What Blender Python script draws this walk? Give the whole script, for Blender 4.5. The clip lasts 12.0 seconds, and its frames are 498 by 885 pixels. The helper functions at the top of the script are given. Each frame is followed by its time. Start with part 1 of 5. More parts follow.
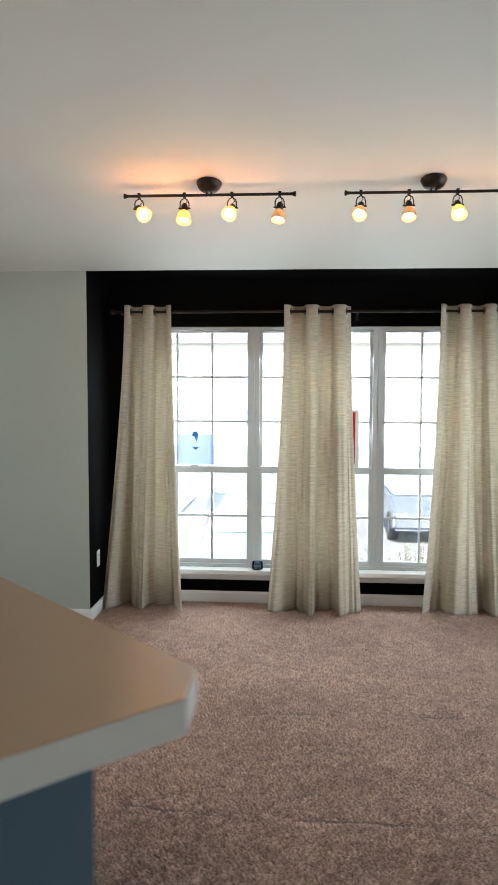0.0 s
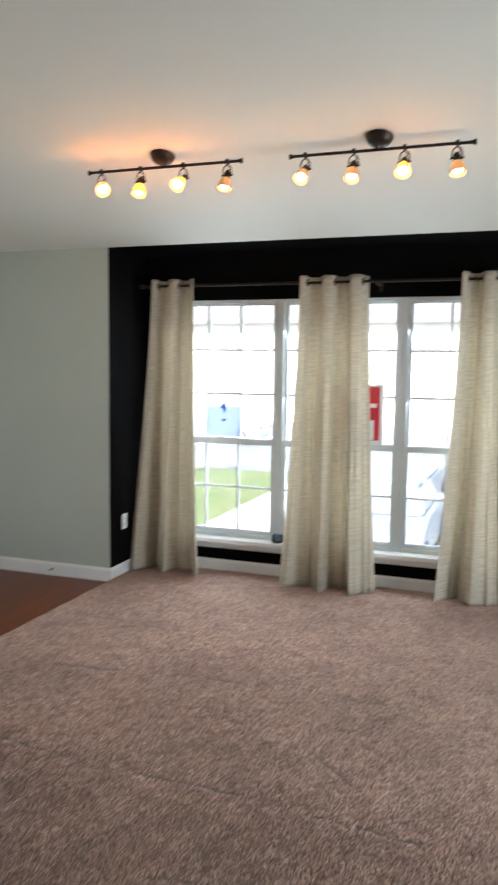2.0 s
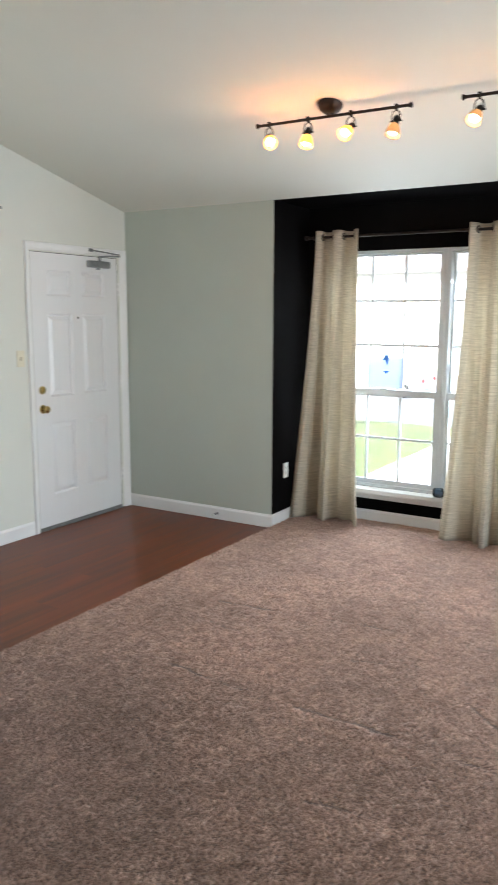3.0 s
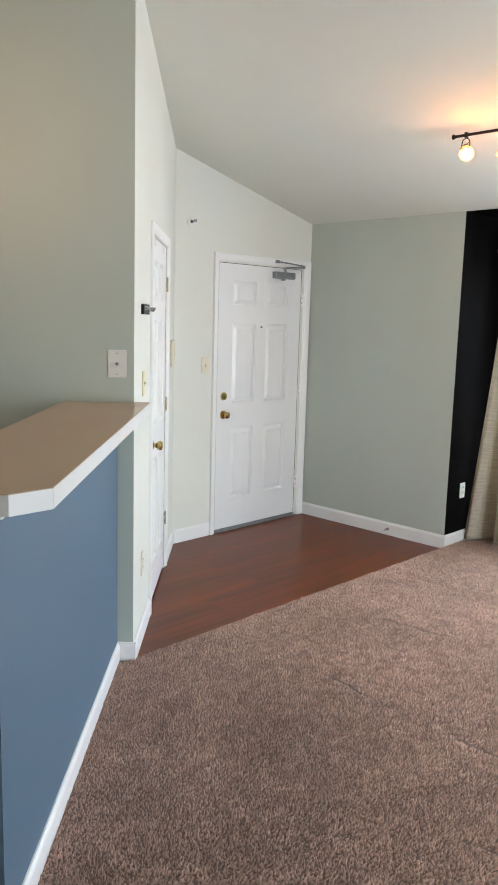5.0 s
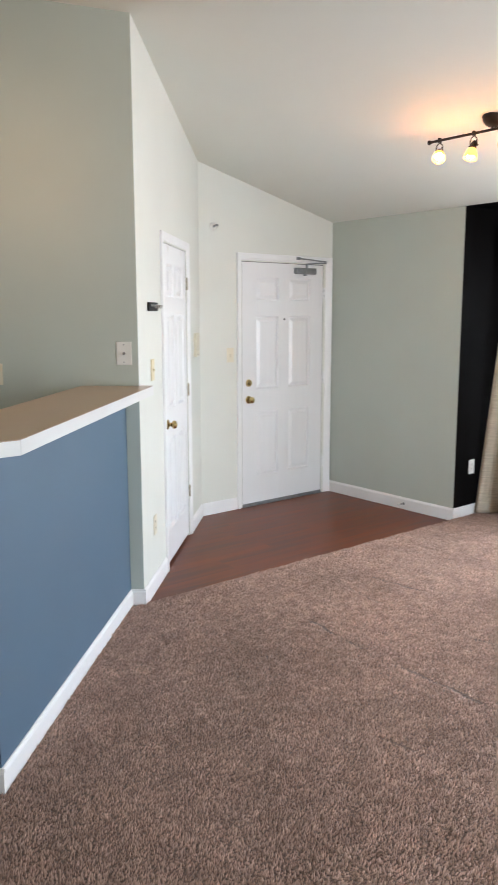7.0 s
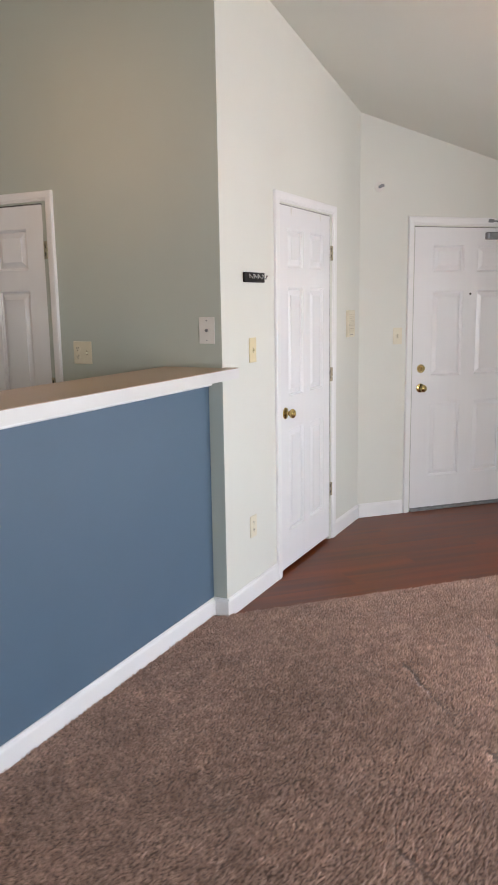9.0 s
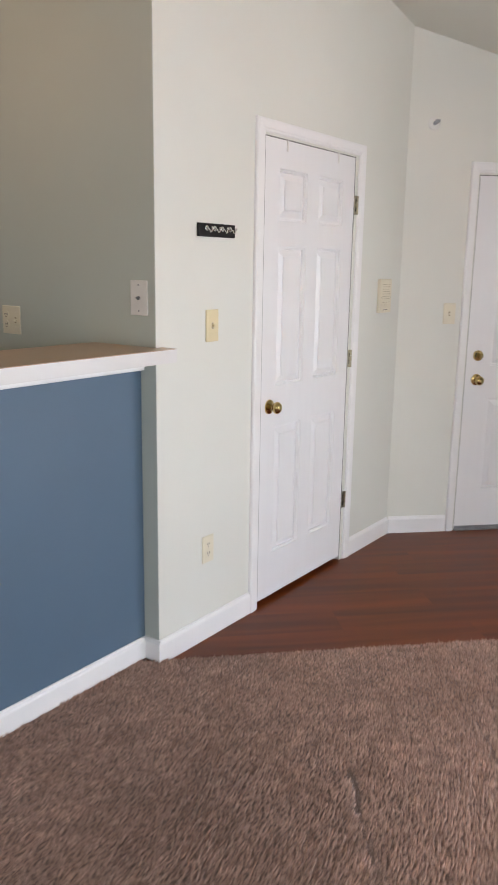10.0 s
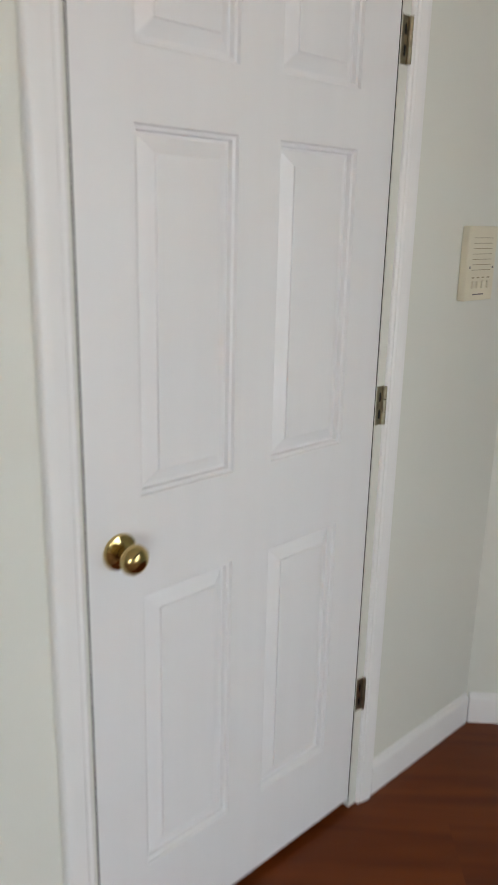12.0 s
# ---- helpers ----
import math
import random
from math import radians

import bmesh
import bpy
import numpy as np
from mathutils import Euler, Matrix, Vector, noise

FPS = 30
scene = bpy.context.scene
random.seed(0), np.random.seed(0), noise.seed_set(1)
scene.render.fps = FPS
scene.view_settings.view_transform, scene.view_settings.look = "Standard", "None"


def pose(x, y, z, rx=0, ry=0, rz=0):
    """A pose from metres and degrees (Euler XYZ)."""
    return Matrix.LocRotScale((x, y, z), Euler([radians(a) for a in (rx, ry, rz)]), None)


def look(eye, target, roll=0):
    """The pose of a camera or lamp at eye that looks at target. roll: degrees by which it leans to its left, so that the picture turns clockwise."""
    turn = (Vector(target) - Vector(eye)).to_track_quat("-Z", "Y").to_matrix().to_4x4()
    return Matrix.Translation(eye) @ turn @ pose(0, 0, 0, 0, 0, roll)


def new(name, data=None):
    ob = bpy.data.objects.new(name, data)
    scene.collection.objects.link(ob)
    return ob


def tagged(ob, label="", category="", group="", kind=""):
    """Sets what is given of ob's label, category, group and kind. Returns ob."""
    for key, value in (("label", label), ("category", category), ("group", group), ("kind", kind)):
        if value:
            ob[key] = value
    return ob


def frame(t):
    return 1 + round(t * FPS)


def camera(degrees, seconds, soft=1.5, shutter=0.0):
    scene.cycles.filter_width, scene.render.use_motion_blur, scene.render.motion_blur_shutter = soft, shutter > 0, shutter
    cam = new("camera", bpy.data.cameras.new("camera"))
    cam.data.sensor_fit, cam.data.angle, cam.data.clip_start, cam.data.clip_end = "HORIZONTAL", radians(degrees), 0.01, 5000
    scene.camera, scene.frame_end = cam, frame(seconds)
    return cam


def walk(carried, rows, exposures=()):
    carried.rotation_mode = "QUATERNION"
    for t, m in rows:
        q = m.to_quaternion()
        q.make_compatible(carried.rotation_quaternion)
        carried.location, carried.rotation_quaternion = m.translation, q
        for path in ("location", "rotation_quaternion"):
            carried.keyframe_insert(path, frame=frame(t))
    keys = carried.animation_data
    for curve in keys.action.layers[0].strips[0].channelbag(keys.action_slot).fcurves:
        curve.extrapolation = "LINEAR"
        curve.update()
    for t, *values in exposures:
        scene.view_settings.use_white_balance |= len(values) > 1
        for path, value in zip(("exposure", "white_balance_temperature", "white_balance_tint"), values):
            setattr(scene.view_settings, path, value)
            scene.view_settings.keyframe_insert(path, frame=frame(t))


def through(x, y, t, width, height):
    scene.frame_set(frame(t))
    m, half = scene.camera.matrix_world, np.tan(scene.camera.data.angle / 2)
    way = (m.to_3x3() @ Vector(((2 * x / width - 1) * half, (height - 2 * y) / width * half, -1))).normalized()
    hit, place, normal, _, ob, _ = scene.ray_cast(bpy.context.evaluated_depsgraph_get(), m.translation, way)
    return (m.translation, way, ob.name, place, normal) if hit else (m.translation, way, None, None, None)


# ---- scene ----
cam = camera(35.8, 12.0, shutter=0.5)
PATH = [
    (0, (0.126, 0.039, 1.639), (1.428, 1.55, 1.491), 0.2),
    (0.5, (0.382, -0.21, 1.601), (1.597, 1.37, 1.439), 0.8),
    (1, (0.671, -0.348, 1.576), (1.818, 1.28, 1.392), 0.3),
    (1.5, (1.012, -0.479, 1.598), (2.099, 1.192, 1.437), 0.9),
    (2, (1.238, -0.718, 1.59), (2.095, 1.078, 1.389), 0.7),
    (2.5, (1.271, -0.791, 1.582), (1.87, 1.088, 1.255), 0.1),
    (3, (1.203, -0.781, 1.592), (1.668, 1.137, 1.265), 0.2),
    (3.5, (0.974, -0.720, 1.587), (1.331, 1.223, 1.270), 0.1),
    (5.5, (1.336, -0.855, 1.616), (1.289, 1.121, 1.31), 1.6),
    (6, (1.472, -1.127, 1.614), (1.389, 0.85, 1.325), 0.9),
    (6.5, (1.577, -1.279, 1.618), (1.466, 0.693, 1.305), -0.3),
    (7, (1.726, -1.348, 1.614), (1.521, 0.614, 1.284), -0.1),
    (7.5, (1.812, -1.283, 1.603), (1.412, 0.649, 1.277), -1.2),
    (9.5, (2.593, 0.038, 1.521), (1.577, 1.713, 1.121), 0.1),
    (10, (2.617, 0.659, 1.517), (1.469, 2.235, 1.075), 0.9),
    (10.5, (2.496, 1.251, 1.477), (1.203, 2.712, 1.038), 0.6),
    (11, (2.314, 1.839, 1.493), (0.959, 3.239, 1.042), -0.1),
    (11.5, (2.071, 2.335, 1.487), (0.67, 3.661, 0.958), 1.7),
    (12, (1.739, 2.744, 1.467), (0.347, 4.071, 0.916), 1.3),
]
walk(cam, [(t, look(eye, target, roll)) for t, eye, target, roll in PATH], [(0, 2.44, 6500, 11), (1.5, 2.4, 6500, 12), (2.5, 2.6, 6500, 12), (3.5, 2.88, 6500, 12), (6.5, 3.0, 6550, 16), (7.5, 3.05, 6550, 17), (9.5, 2.6, 6900, 22), (10.5, 2.53, 6900, 21), (12, 2.15, 6950, 16)])

# ---------------------------------------------------------------- light
sc_world = bpy.data.worlds.new("sky")
scene.world = sc_world
sc_world.use_nodes = True
_nt = sc_world.node_tree
_sky = _nt.nodes.new("ShaderNodeTexSky")
_sky.sky_type, _sky.sun_disc = "NISHITA", False
SUN_DIR = Vector((-0.78, -0.63, 0.0))          # horizontal way to the sun (behind the house)
_sky.sun_elevation, _sky.sun_rotation = radians(42), math.atan2(SUN_DIR.x, SUN_DIR.y)
_nt.links.new(_sky.outputs[0], _nt.nodes["Background"].inputs[0])
_nt.nodes["Background"].inputs[1].default_value = 0.15
_sun = bpy.data.lights.new("sun", "SUN")
_sun.energy, _sun.angle, _sun.color = 5.0, radians(0.5), (1.0, 0.95, 0.88)
sun = new("sun", _sun)
sun.matrix_world = look((SUN_DIR.x * 20, SUN_DIR.y * 20, 18), (0, 0, 0))

# the sky's light in the window's opening: three bands, one above the other
for _z in (0.62, 1.12, 1.62):
    _day = bpy.data.lights.new("window_daylight", "AREA")
    _day.shape, _day.size, _day.size_y, _day.energy, _day.color = "RECTANGLE", 2.74, 0.48, 9.5, (0.78, 0.905, 1.0)
    _day.spread = radians(176)
    new("window_daylight", _day).matrix_world = pose(0, 0, 0, 0, 0, -45) @ Matrix.Translation((0.12, 5.955, _z)) @ pose(0, 0, 0, -67, 0, 0)
# daylight in the window of the east wall, behind the walk
EAST_V0, EAST_V1, EAST_Z0, EAST_Z1 = 2.85, 4.25, 0.25, 2.05
_day = bpy.data.lights.new("east_daylight", "AREA")
_day.shape, _day.size, _day.size_y, _day.energy, _day.color = "RECTANGLE", EAST_V1 - EAST_V0 - 0.06, EAST_Z1 - EAST_Z0 - 0.06, 19.0, (0.80, 0.915, 1.0)
_day.spread = radians(176)
new("east_daylight", _day).matrix_world = pose(0, 0, 0, 0, 0, -45) @ Matrix.Translation((4.03, (EAST_V0 + EAST_V1) / 2, (EAST_Z0 + EAST_Z1) / 2)) @ pose(0, 0, 0, 0, 0, -90) @ pose(0, 0, 0, -78, 0, 0)

# ---------------------------------------------------------------- basics
R2 = math.sqrt(0.5)
SLOPE, EAVE, V_EAVE, V_RIDGE = 0.242, 2.40, 5.26, 1.4


def uv(u, v, z=0.0):
    """A place from the window side's own axes: u along the windows, v towards them."""
    return Vector(((u + v) * R2, (v - u) * R2, z))


def vof(x, y):
    return (x + y) * R2


def ceil_z(v):
    if v > V_EAVE:
        return EAVE
    top = EAVE + SLOPE * (V_EAVE - V_RIDGE)
    return EAVE + SLOPE * (V_EAVE - v) if v >= V_RIDGE else top - SLOPE * (V_RIDGE - v)


def obj(name, bm, material, parent=None, m=None, smooth=False):
    me = bpy.data.meshes.new(name)
    bmesh.ops.recalc_face_normals(bm, faces=bm.faces)
    if smooth:
        for f in bm.faces:
            f.smooth = True
        for e in bm.edges:
            if len(e.link_faces) == 2 and e.calc_face_angle(0) > 0.6:
                e.smooth = False
    bm.to_mesh(me)
    bm.free()
    for mm in material if isinstance(material, (list, tuple)) else [material]:
        me.materials.append(mm)
    ob = new(name, me)
    if parent:
        ob.parent = parent
    if m is not None:
        ob.matrix_basis = m
    return ob


def part(name, bm, material, parent, label="", smooth=False, m=None):
    ob = obj(name, bm, material, parent, m, smooth)
    return tagged(ob, label) if label else ob


def thing(name, m, label, category, group="", kind=""):
    ob = new(name)
    ob.empty_display_size = 0.1
    ob.matrix_basis = m
    return tagged(ob, label, category, group, kind)


def box(bm, x0, x1, y0, y1, z0, z1, bevel=0.0, seg=2):
    r = bmesh.ops.create_cube(bm, size=1)
    vs = r["verts"]
    for v in vs:
        v.co = Vector(((x0 + x1) / 2 + v.co.x * (x1 - x0), (y0 + y1) / 2 + v.co.y * (y1 - y0), (z0 + z1) / 2 + v.co.z * (z1 - z0)))
    if bevel:
        es = list({e for v in vs for e in v.link_edges})
        bmesh.ops.bevel(bm, geom=es, offset=bevel, segments=seg, affect="EDGES", profile=0.5)
    return bm


def one_box(*a, **k):
    return box(bmesh.new(), *a, **k)


def prism(bm, pts, z0, z1, mats=None):
    """A polygon pts of (x, y) from z0 up to z1 (numbers, or one for each point)."""
    n = len(pts)
    lo = [bm.verts.new((p[0], p[1], z0[i] if isinstance(z0, (list, tuple)) else z0)) for i, p in enumerate(pts)]
    hi = [bm.verts.new((p[0], p[1], z1[i] if isinstance(z1, (list, tuple)) else z1)) for i, p in enumerate(pts)]
    bm.faces.new(list(reversed(lo)))
    bm.faces.new(hi)
    for i in range(n):
        f = bm.faces.new((lo[i], lo[(i + 1) % n], hi[(i + 1) % n], hi[i]))
        if mats:
            f.material_index = mats[i]
    return bm


def lathe(bm, profile, axis_m=None, seg=24, cap=True):
    """Turns (radius, height) round z; axis_m places it."""
    axis_m = axis_m or Matrix()
    rings = []
    for r, h in profile:
        rings.append([bm.verts.new(axis_m @ Vector((r * math.cos(2 * math.pi * i / seg), r * math.sin(2 * math.pi * i / seg), h))) for i in range(seg)])
    for a, b in zip(rings, rings[1:]):
        for i in range(seg):
            bm.faces.new((a[i], a[(i + 1) % seg], b[(i + 1) % seg], b[i]))
    if cap:
        for ring in (rings[0], rings[-1]):
            try:
                bm.faces.new(ring)
            except ValueError:
                pass
    return bm


def tube(bm, pts, r, seg=8):
    """A round bar along points."""
    pts = [Vector(p) for p in pts]
    rings = []
    side = None
    for i, p in enumerate(pts):
        way = (pts[min(i + 1, len(pts) - 1)] - pts[max(i - 1, 0)]).normalized()
        if side is None:
            side = way.orthogonal().normalized()
        side = (side - way * side.dot(way)).normalized()
        up = way.cross(side)
        rings.append([bm.verts.new(p + r * (math.cos(2 * math.pi * k / seg) * side + math.sin(2 * math.pi * k / seg) * up)) for k in range(seg)])
    for a, b in zip(rings, rings[1:]):
        for k in range(seg):
            bm.faces.new((a[k], a[(k + 1) % seg], b[(k + 1) % seg], b[k]))
    bm.faces.new(rings[0])
    bm.faces.new(rings[-1])
    return bm


def along(way, at=(0, 0, 0)):
    """A pose whose z runs along way."""
    return Matrix.Translation(at) @ Vector(way).to_track_quat("Z", "Y").to_matrix().to_4x4()


# ---------------------------------------------------------------- materials
def mat(name, color, rough=0.5, metal=0.0, var=0.06, scale=6.0, fine=0.0, fine_scale=300.0, bump=0.0, bump_scale=200.0, spec=0.5, rough_var=0.0, stretch=None, color2=None):
    """Paint, plastic, metal: a base colour with large and small variation and fine relief."""
    m = bpy.data.materials.new(name)
    m.use_nodes = True
    nt = m.node_tree
    b = nt.nodes["Principled BSDF"]
    b.inputs["Roughness"].default_value, b.inputs["Metallic"].default_value = rough, metal
    b.inputs["Specular IOR Level"].default_value = spec
    tc = nt.nodes.new("ShaderNodeTexCoord")
    src = tc.outputs["Object"]
    if stretch:
        mp = nt.nodes.new("ShaderNodeMapping")
        mp.inputs["Scale"].default_value = stretch
        nt.links.new(src, mp.inputs[0])
        src = mp.outputs[0]
    n1 = nt.nodes.new("ShaderNodeTexNoise")
    n1.inputs["Scale"].default_value, n1.inputs["Detail"].default_value = scale, 4
    nt.links.new(src, n1.inputs["Vector"])
    ramp = nt.nodes.new("ShaderNodeMapRange")
    ramp.inputs["From Min"].default_value, ramp.inputs["From Max"].default_value = 0.3, 0.7
    ramp.inputs["To Min"].default_value, ramp.inputs["To Max"].default_value = 0, 1
    nt.links.new(n1.outputs["Fac"], ramp.inputs["Value"])
    mix = nt.nodes.new("ShaderNodeMix")
    mix.data_type = "RGBA"
    c2 = color2 or tuple(c * (1 - 2 * var) for c in color)
    c1 = color if color2 else tuple(min(1, c * (1 + var)) for c in color)
    mix.inputs[6].default_value, mix.inputs[7].default_value = (*c1, 1), (*c2, 1)
    nt.links.new(ramp.outputs[0], mix.inputs[0])
    col = mix.outputs[2]
    if fine:
        n2 = nt.nodes.new("ShaderNodeTexNoise")
        n2.inputs["Scale"].default_value, n2.inputs["Detail"].default_value = fine_scale, 3
        nt.links.new(src, n2.inputs["Vector"])
        r2 = nt.nodes.new("ShaderNodeMapRange")
        r2.inputs["From Min"].default_value, r2.inputs["From Max"].default_value = 0.3, 0.7
        r2.inputs["To Min"].default_value, r2.inputs["To Max"].default_value = 1 - fine, 1 + fine
        nt.links.new(n2.outputs["Fac"], r2.inputs["Value"])
        mul = nt.nodes.new("ShaderNodeMix")
        mul.data_type, mul.blend_type = "RGBA", "MULTIPLY"
        mul.inputs[0].default_value = 1
        nt.links.new(col, mul.inputs[6])
        nt.links.new(r2.outputs[0], mul.inputs[7])
        col = mul.outputs[2]
    nt.links.new(col, b.inputs["Base Color"])
    if rough_var:
        r3 = nt.nodes.new("ShaderNodeMapRange")
        r3.inputs["To Min"].default_value, r3.inputs["To Max"].default_value = rough - rough_var, rough + rough_var
        nt.links.new(n1.outputs["Fac"], r3.inputs["Value"])
        nt.links.new(r3.outputs[0], b.inputs["Roughness"])
    if bump:
        n3 = nt.nodes.new("ShaderNodeTexNoise")
        n3.inputs["Scale"].default_value, n3.inputs["Detail"].default_value = bump_scale, 3
        nt.links.new(src, n3.inputs["Vector"])
        bp = nt.nodes.new("ShaderNodeBump")
        bp.inputs["Strength"].default_value, bp.inputs["Distance"].default_value = bump, 0.002
        nt.links.new(n3.outputs["Fac"], bp.inputs["Height"])
        nt.links.new(bp.outputs[0], b.inputs["Normal"])
    return m


def emitter(name, color, strength):
    m = bpy.data.materials.new(name)
    m.use_nodes = True
    b = m.node_tree.nodes["Principled BSDF"]
    b.inputs["Base Color"].default_value = (*color, 1)
    b.inputs["Emission Color"].default_value, b.inputs["Emission Strength"].default_value = (*color, 1), strength
    return m


def glass(name, color=(1, 1, 1), rough=0.0, clear=0.92):
    """A thin pane: mostly clear, with a mirror's gloss at grazing angles."""
    m = bpy.data.materials.new(name)
    m.use_nodes = True
    nt = m.node_tree
    nt.nodes.remove(nt.nodes["Principled BSDF"])
    t, g, mx, fr = (nt.nodes.new(k) for k in ("ShaderNodeBsdfTransparent", "ShaderNodeBsdfGlossy", "ShaderNodeMixShader", "ShaderNodeFresnel"))
    t.inputs[0].default_value = (*[c * clear for c in color], 1)
    g.inputs["Roughness"].default_value = rough
    fr.inputs[0].default_value = 1.45
    nt.links.new(fr.outputs[0], mx.inputs[0])
    nt.links.new(t.outputs[0], mx.inputs[1])
    nt.links.new(g.outputs[0], mx.inputs[2])
    nt.links.new(mx.outputs[0], nt.nodes["Material Output"].inputs[0])
    return m


def frosted(name, color, through=0.6):
    """Frosted lamp glass: diffuse that lets light through."""
    m = bpy.data.materials.new(name)
    m.use_nodes = True
    nt = m.node_tree
    b = nt.nodes["Principled BSDF"]
    b.inputs["Base Color"].default_value, b.inputs["Roughness"].default_value = (*color, 1), 0.35
    t, mx = nt.nodes.new("ShaderNodeBsdfTranslucent"), nt.nodes.new("ShaderNodeMixShader")
    t.inputs[0].default_value = (*color, 1)
    mx.inputs[0].default_value = through
    nt.links.new(b.outputs[0], mx.inputs[1])
    nt.links.new(t.outputs[0], mx.inputs[2])
    nt.links.new(mx.outputs[0], nt.nodes["Material Output"].inputs[0])
    return m


def screen_mat():
    """Fine grey insect mesh: it lets most of the light through."""
    m = bpy.data.materials.new("grey insect mesh")
    m.use_nodes = True
    nt = m.node_tree
    b = nt.nodes["Principled BSDF"]
    b.inputs["Base Color"].default_value, b.inputs["Roughness"].default_value = (0.10, 0.10, 0.11, 1), 0.7
    t, mx = nt.nodes.new("ShaderNodeBsdfTransparent"), nt.nodes.new("ShaderNodeMixShader")
    mx.inputs[0].default_value = 0.82
    nt.links.new(b.outputs[0], mx.inputs[1])
    nt.links.new(t.outputs[0], mx.inputs[2])
    nt.links.new(mx.outputs[0], nt.nodes["Material Output"].inputs[0])
    return m


CREAM = mat("cream wall paint", (0.72, 0.728, 0.665), 0.55, var=0.02, scale=1.3, fine=0.012, bump=0.12, bump_scale=260)
SAGE = mat("sage grey wall paint", (0.485, 0.53, 0.475), 0.55, var=0.025, scale=1.2, fine=0.015, bump=0.12, bump_scale=260)
BLACK = mat("black wall paint", (0.006, 0.0055, 0.0055), 0.75, var=0.15, scale=2, spec=0.015, bump=0.15, bump_scale=240)
BLUE = mat("slate blue wall paint", (0.090, 0.150, 0.215), 0.5, var=0.03, scale=1.5, fine=0.015, bump=0.12, bump_scale=260)
CEIL = mat("ceiling paint", (0.745, 0.738, 0.668), 0.8, var=0.015, scale=0.8, fine=0.012, bump=0.1, bump_scale=180)
WHITE = mat("white trim paint", (0.84, 0.84, 0.83), 0.33, var=0.015, scale=4, bump=0.06, bump_scale=90, rough_var=0.05)
DOORW = mat("white door paint", (0.80, 0.80, 0.80), 0.30, var=0.006, scale=3, bump=0.07, bump_scale=40, stretch=(9, 9, 0.35))
VINYL = mat("white window vinyl", (0.62, 0.66, 0.69), 0.35, var=0.02, scale=5)
LAMINATE = mat("beige counter laminate", (0.44, 0.31, 0.20), 0.30, var=0.02, scale=5, fine=0.05, fine_scale=500)
EDGE = mat("white laminate edge", (0.72, 0.71, 0.69), 0.35, var=0.02, scale=6)
BRASS = mat("polished brass", (0.56, 0.42, 0.18), 0.11, 1.0, var=0.06, scale=30, rough_var=0.05)
HINGE = mat("aged brass hinge", (0.40, 0.36, 0.26), 0.34, 1.0, var=0.15, scale=60)
BRONZE = mat("dark bronze", (0.028, 0.02, 0.016), 0.42, 0.6, var=0.2, scale=25)
STEEL = mat("grey closer metal", (0.30, 0.31, 0.32), 0.4, 0.7, var=0.1, scale=20)
CHROME = mat("chrome", (0.75, 0.75, 0.76), 0.12, 1.0, var=0.03, scale=20)
DARK = mat("dark gap", (0.012, 0.011, 0.01), 0.8, var=0.1)
IVORY = mat("ivory plastic", (0.72, 0.62, 0.38), 0.4, var=0.03, scale=12)
IVORY_PALE = mat("pale ivory plastic", (0.74, 0.69, 0.54), 0.4, var=0.03, scale=12)
PLATEW = mat("white plastic plate", (0.76, 0.75, 0.71), 0.4, var=0.02, scale=12)
INK = mat("grey print", (0.16, 0.15, 0.14), 0.6)
SLOT = mat("tan slot shade", (0.40, 0.34, 0.22), 0.6)
TAPE = mat("blue painter tape", (0.02, 0.16, 0.55), 0.6, var=0.08, scale=40)
RED = mat("red sign board", (0.55, 0.015, 0.03), 0.4, var=0.05)
SIGNW = mat("white sign board", (0.78, 0.78, 0.80), 0.45, var=0.02)
ESPRESSO = mat("black wooden board", (0.012, 0.010, 0.0095), 0.5, var=0.2, scale=20, spec=0.25, stretch=(1, 12, 12))
RUBBER = mat("white rubber", (0.7, 0.7, 0.68), 0.6)
PANE = glass("window glass", (0.97, 1.0, 0.99))
JARGLASS = glass("jar glass", (0.75, 0.85, 0.95), 0.02, 0.85)
BULB = emitter("lit bulb", (1.0, 0.74, 0.42), 6.0)
AMBER = frosted("amber frosted glass", (0.74, 0.48, 0.22), 0.65)
# shade glass for the dimmer heads: their weaker light is put into the colour
DIM_GLASS = frosted("frosted glass", (0.38, 0.28, 0.19), 0.6)
OPAL = frosted("clear pendant glass", (0.85, 0.80, 0.74), 0.7)
_ont = OPAL.node_tree
_otr, _omx = _ont.nodes.new("ShaderNodeBsdfTransparent"), _ont.nodes.new("ShaderNodeMixShader")
_omx.inputs[0].default_value = 0.986
_ont.links.new(_ont.nodes["Mix Shader"].outputs[0], _omx.inputs[1])
_ont.links.new(_otr.outputs[0], _omx.inputs[2])
_ont.links.new(_omx.outputs[0], _ont.nodes["Material Output"].inputs[0])
SCREEN = screen_mat()
PAPER = frosted("pale blue-grey paper", (0.56, 0.61, 0.74), 0.55)


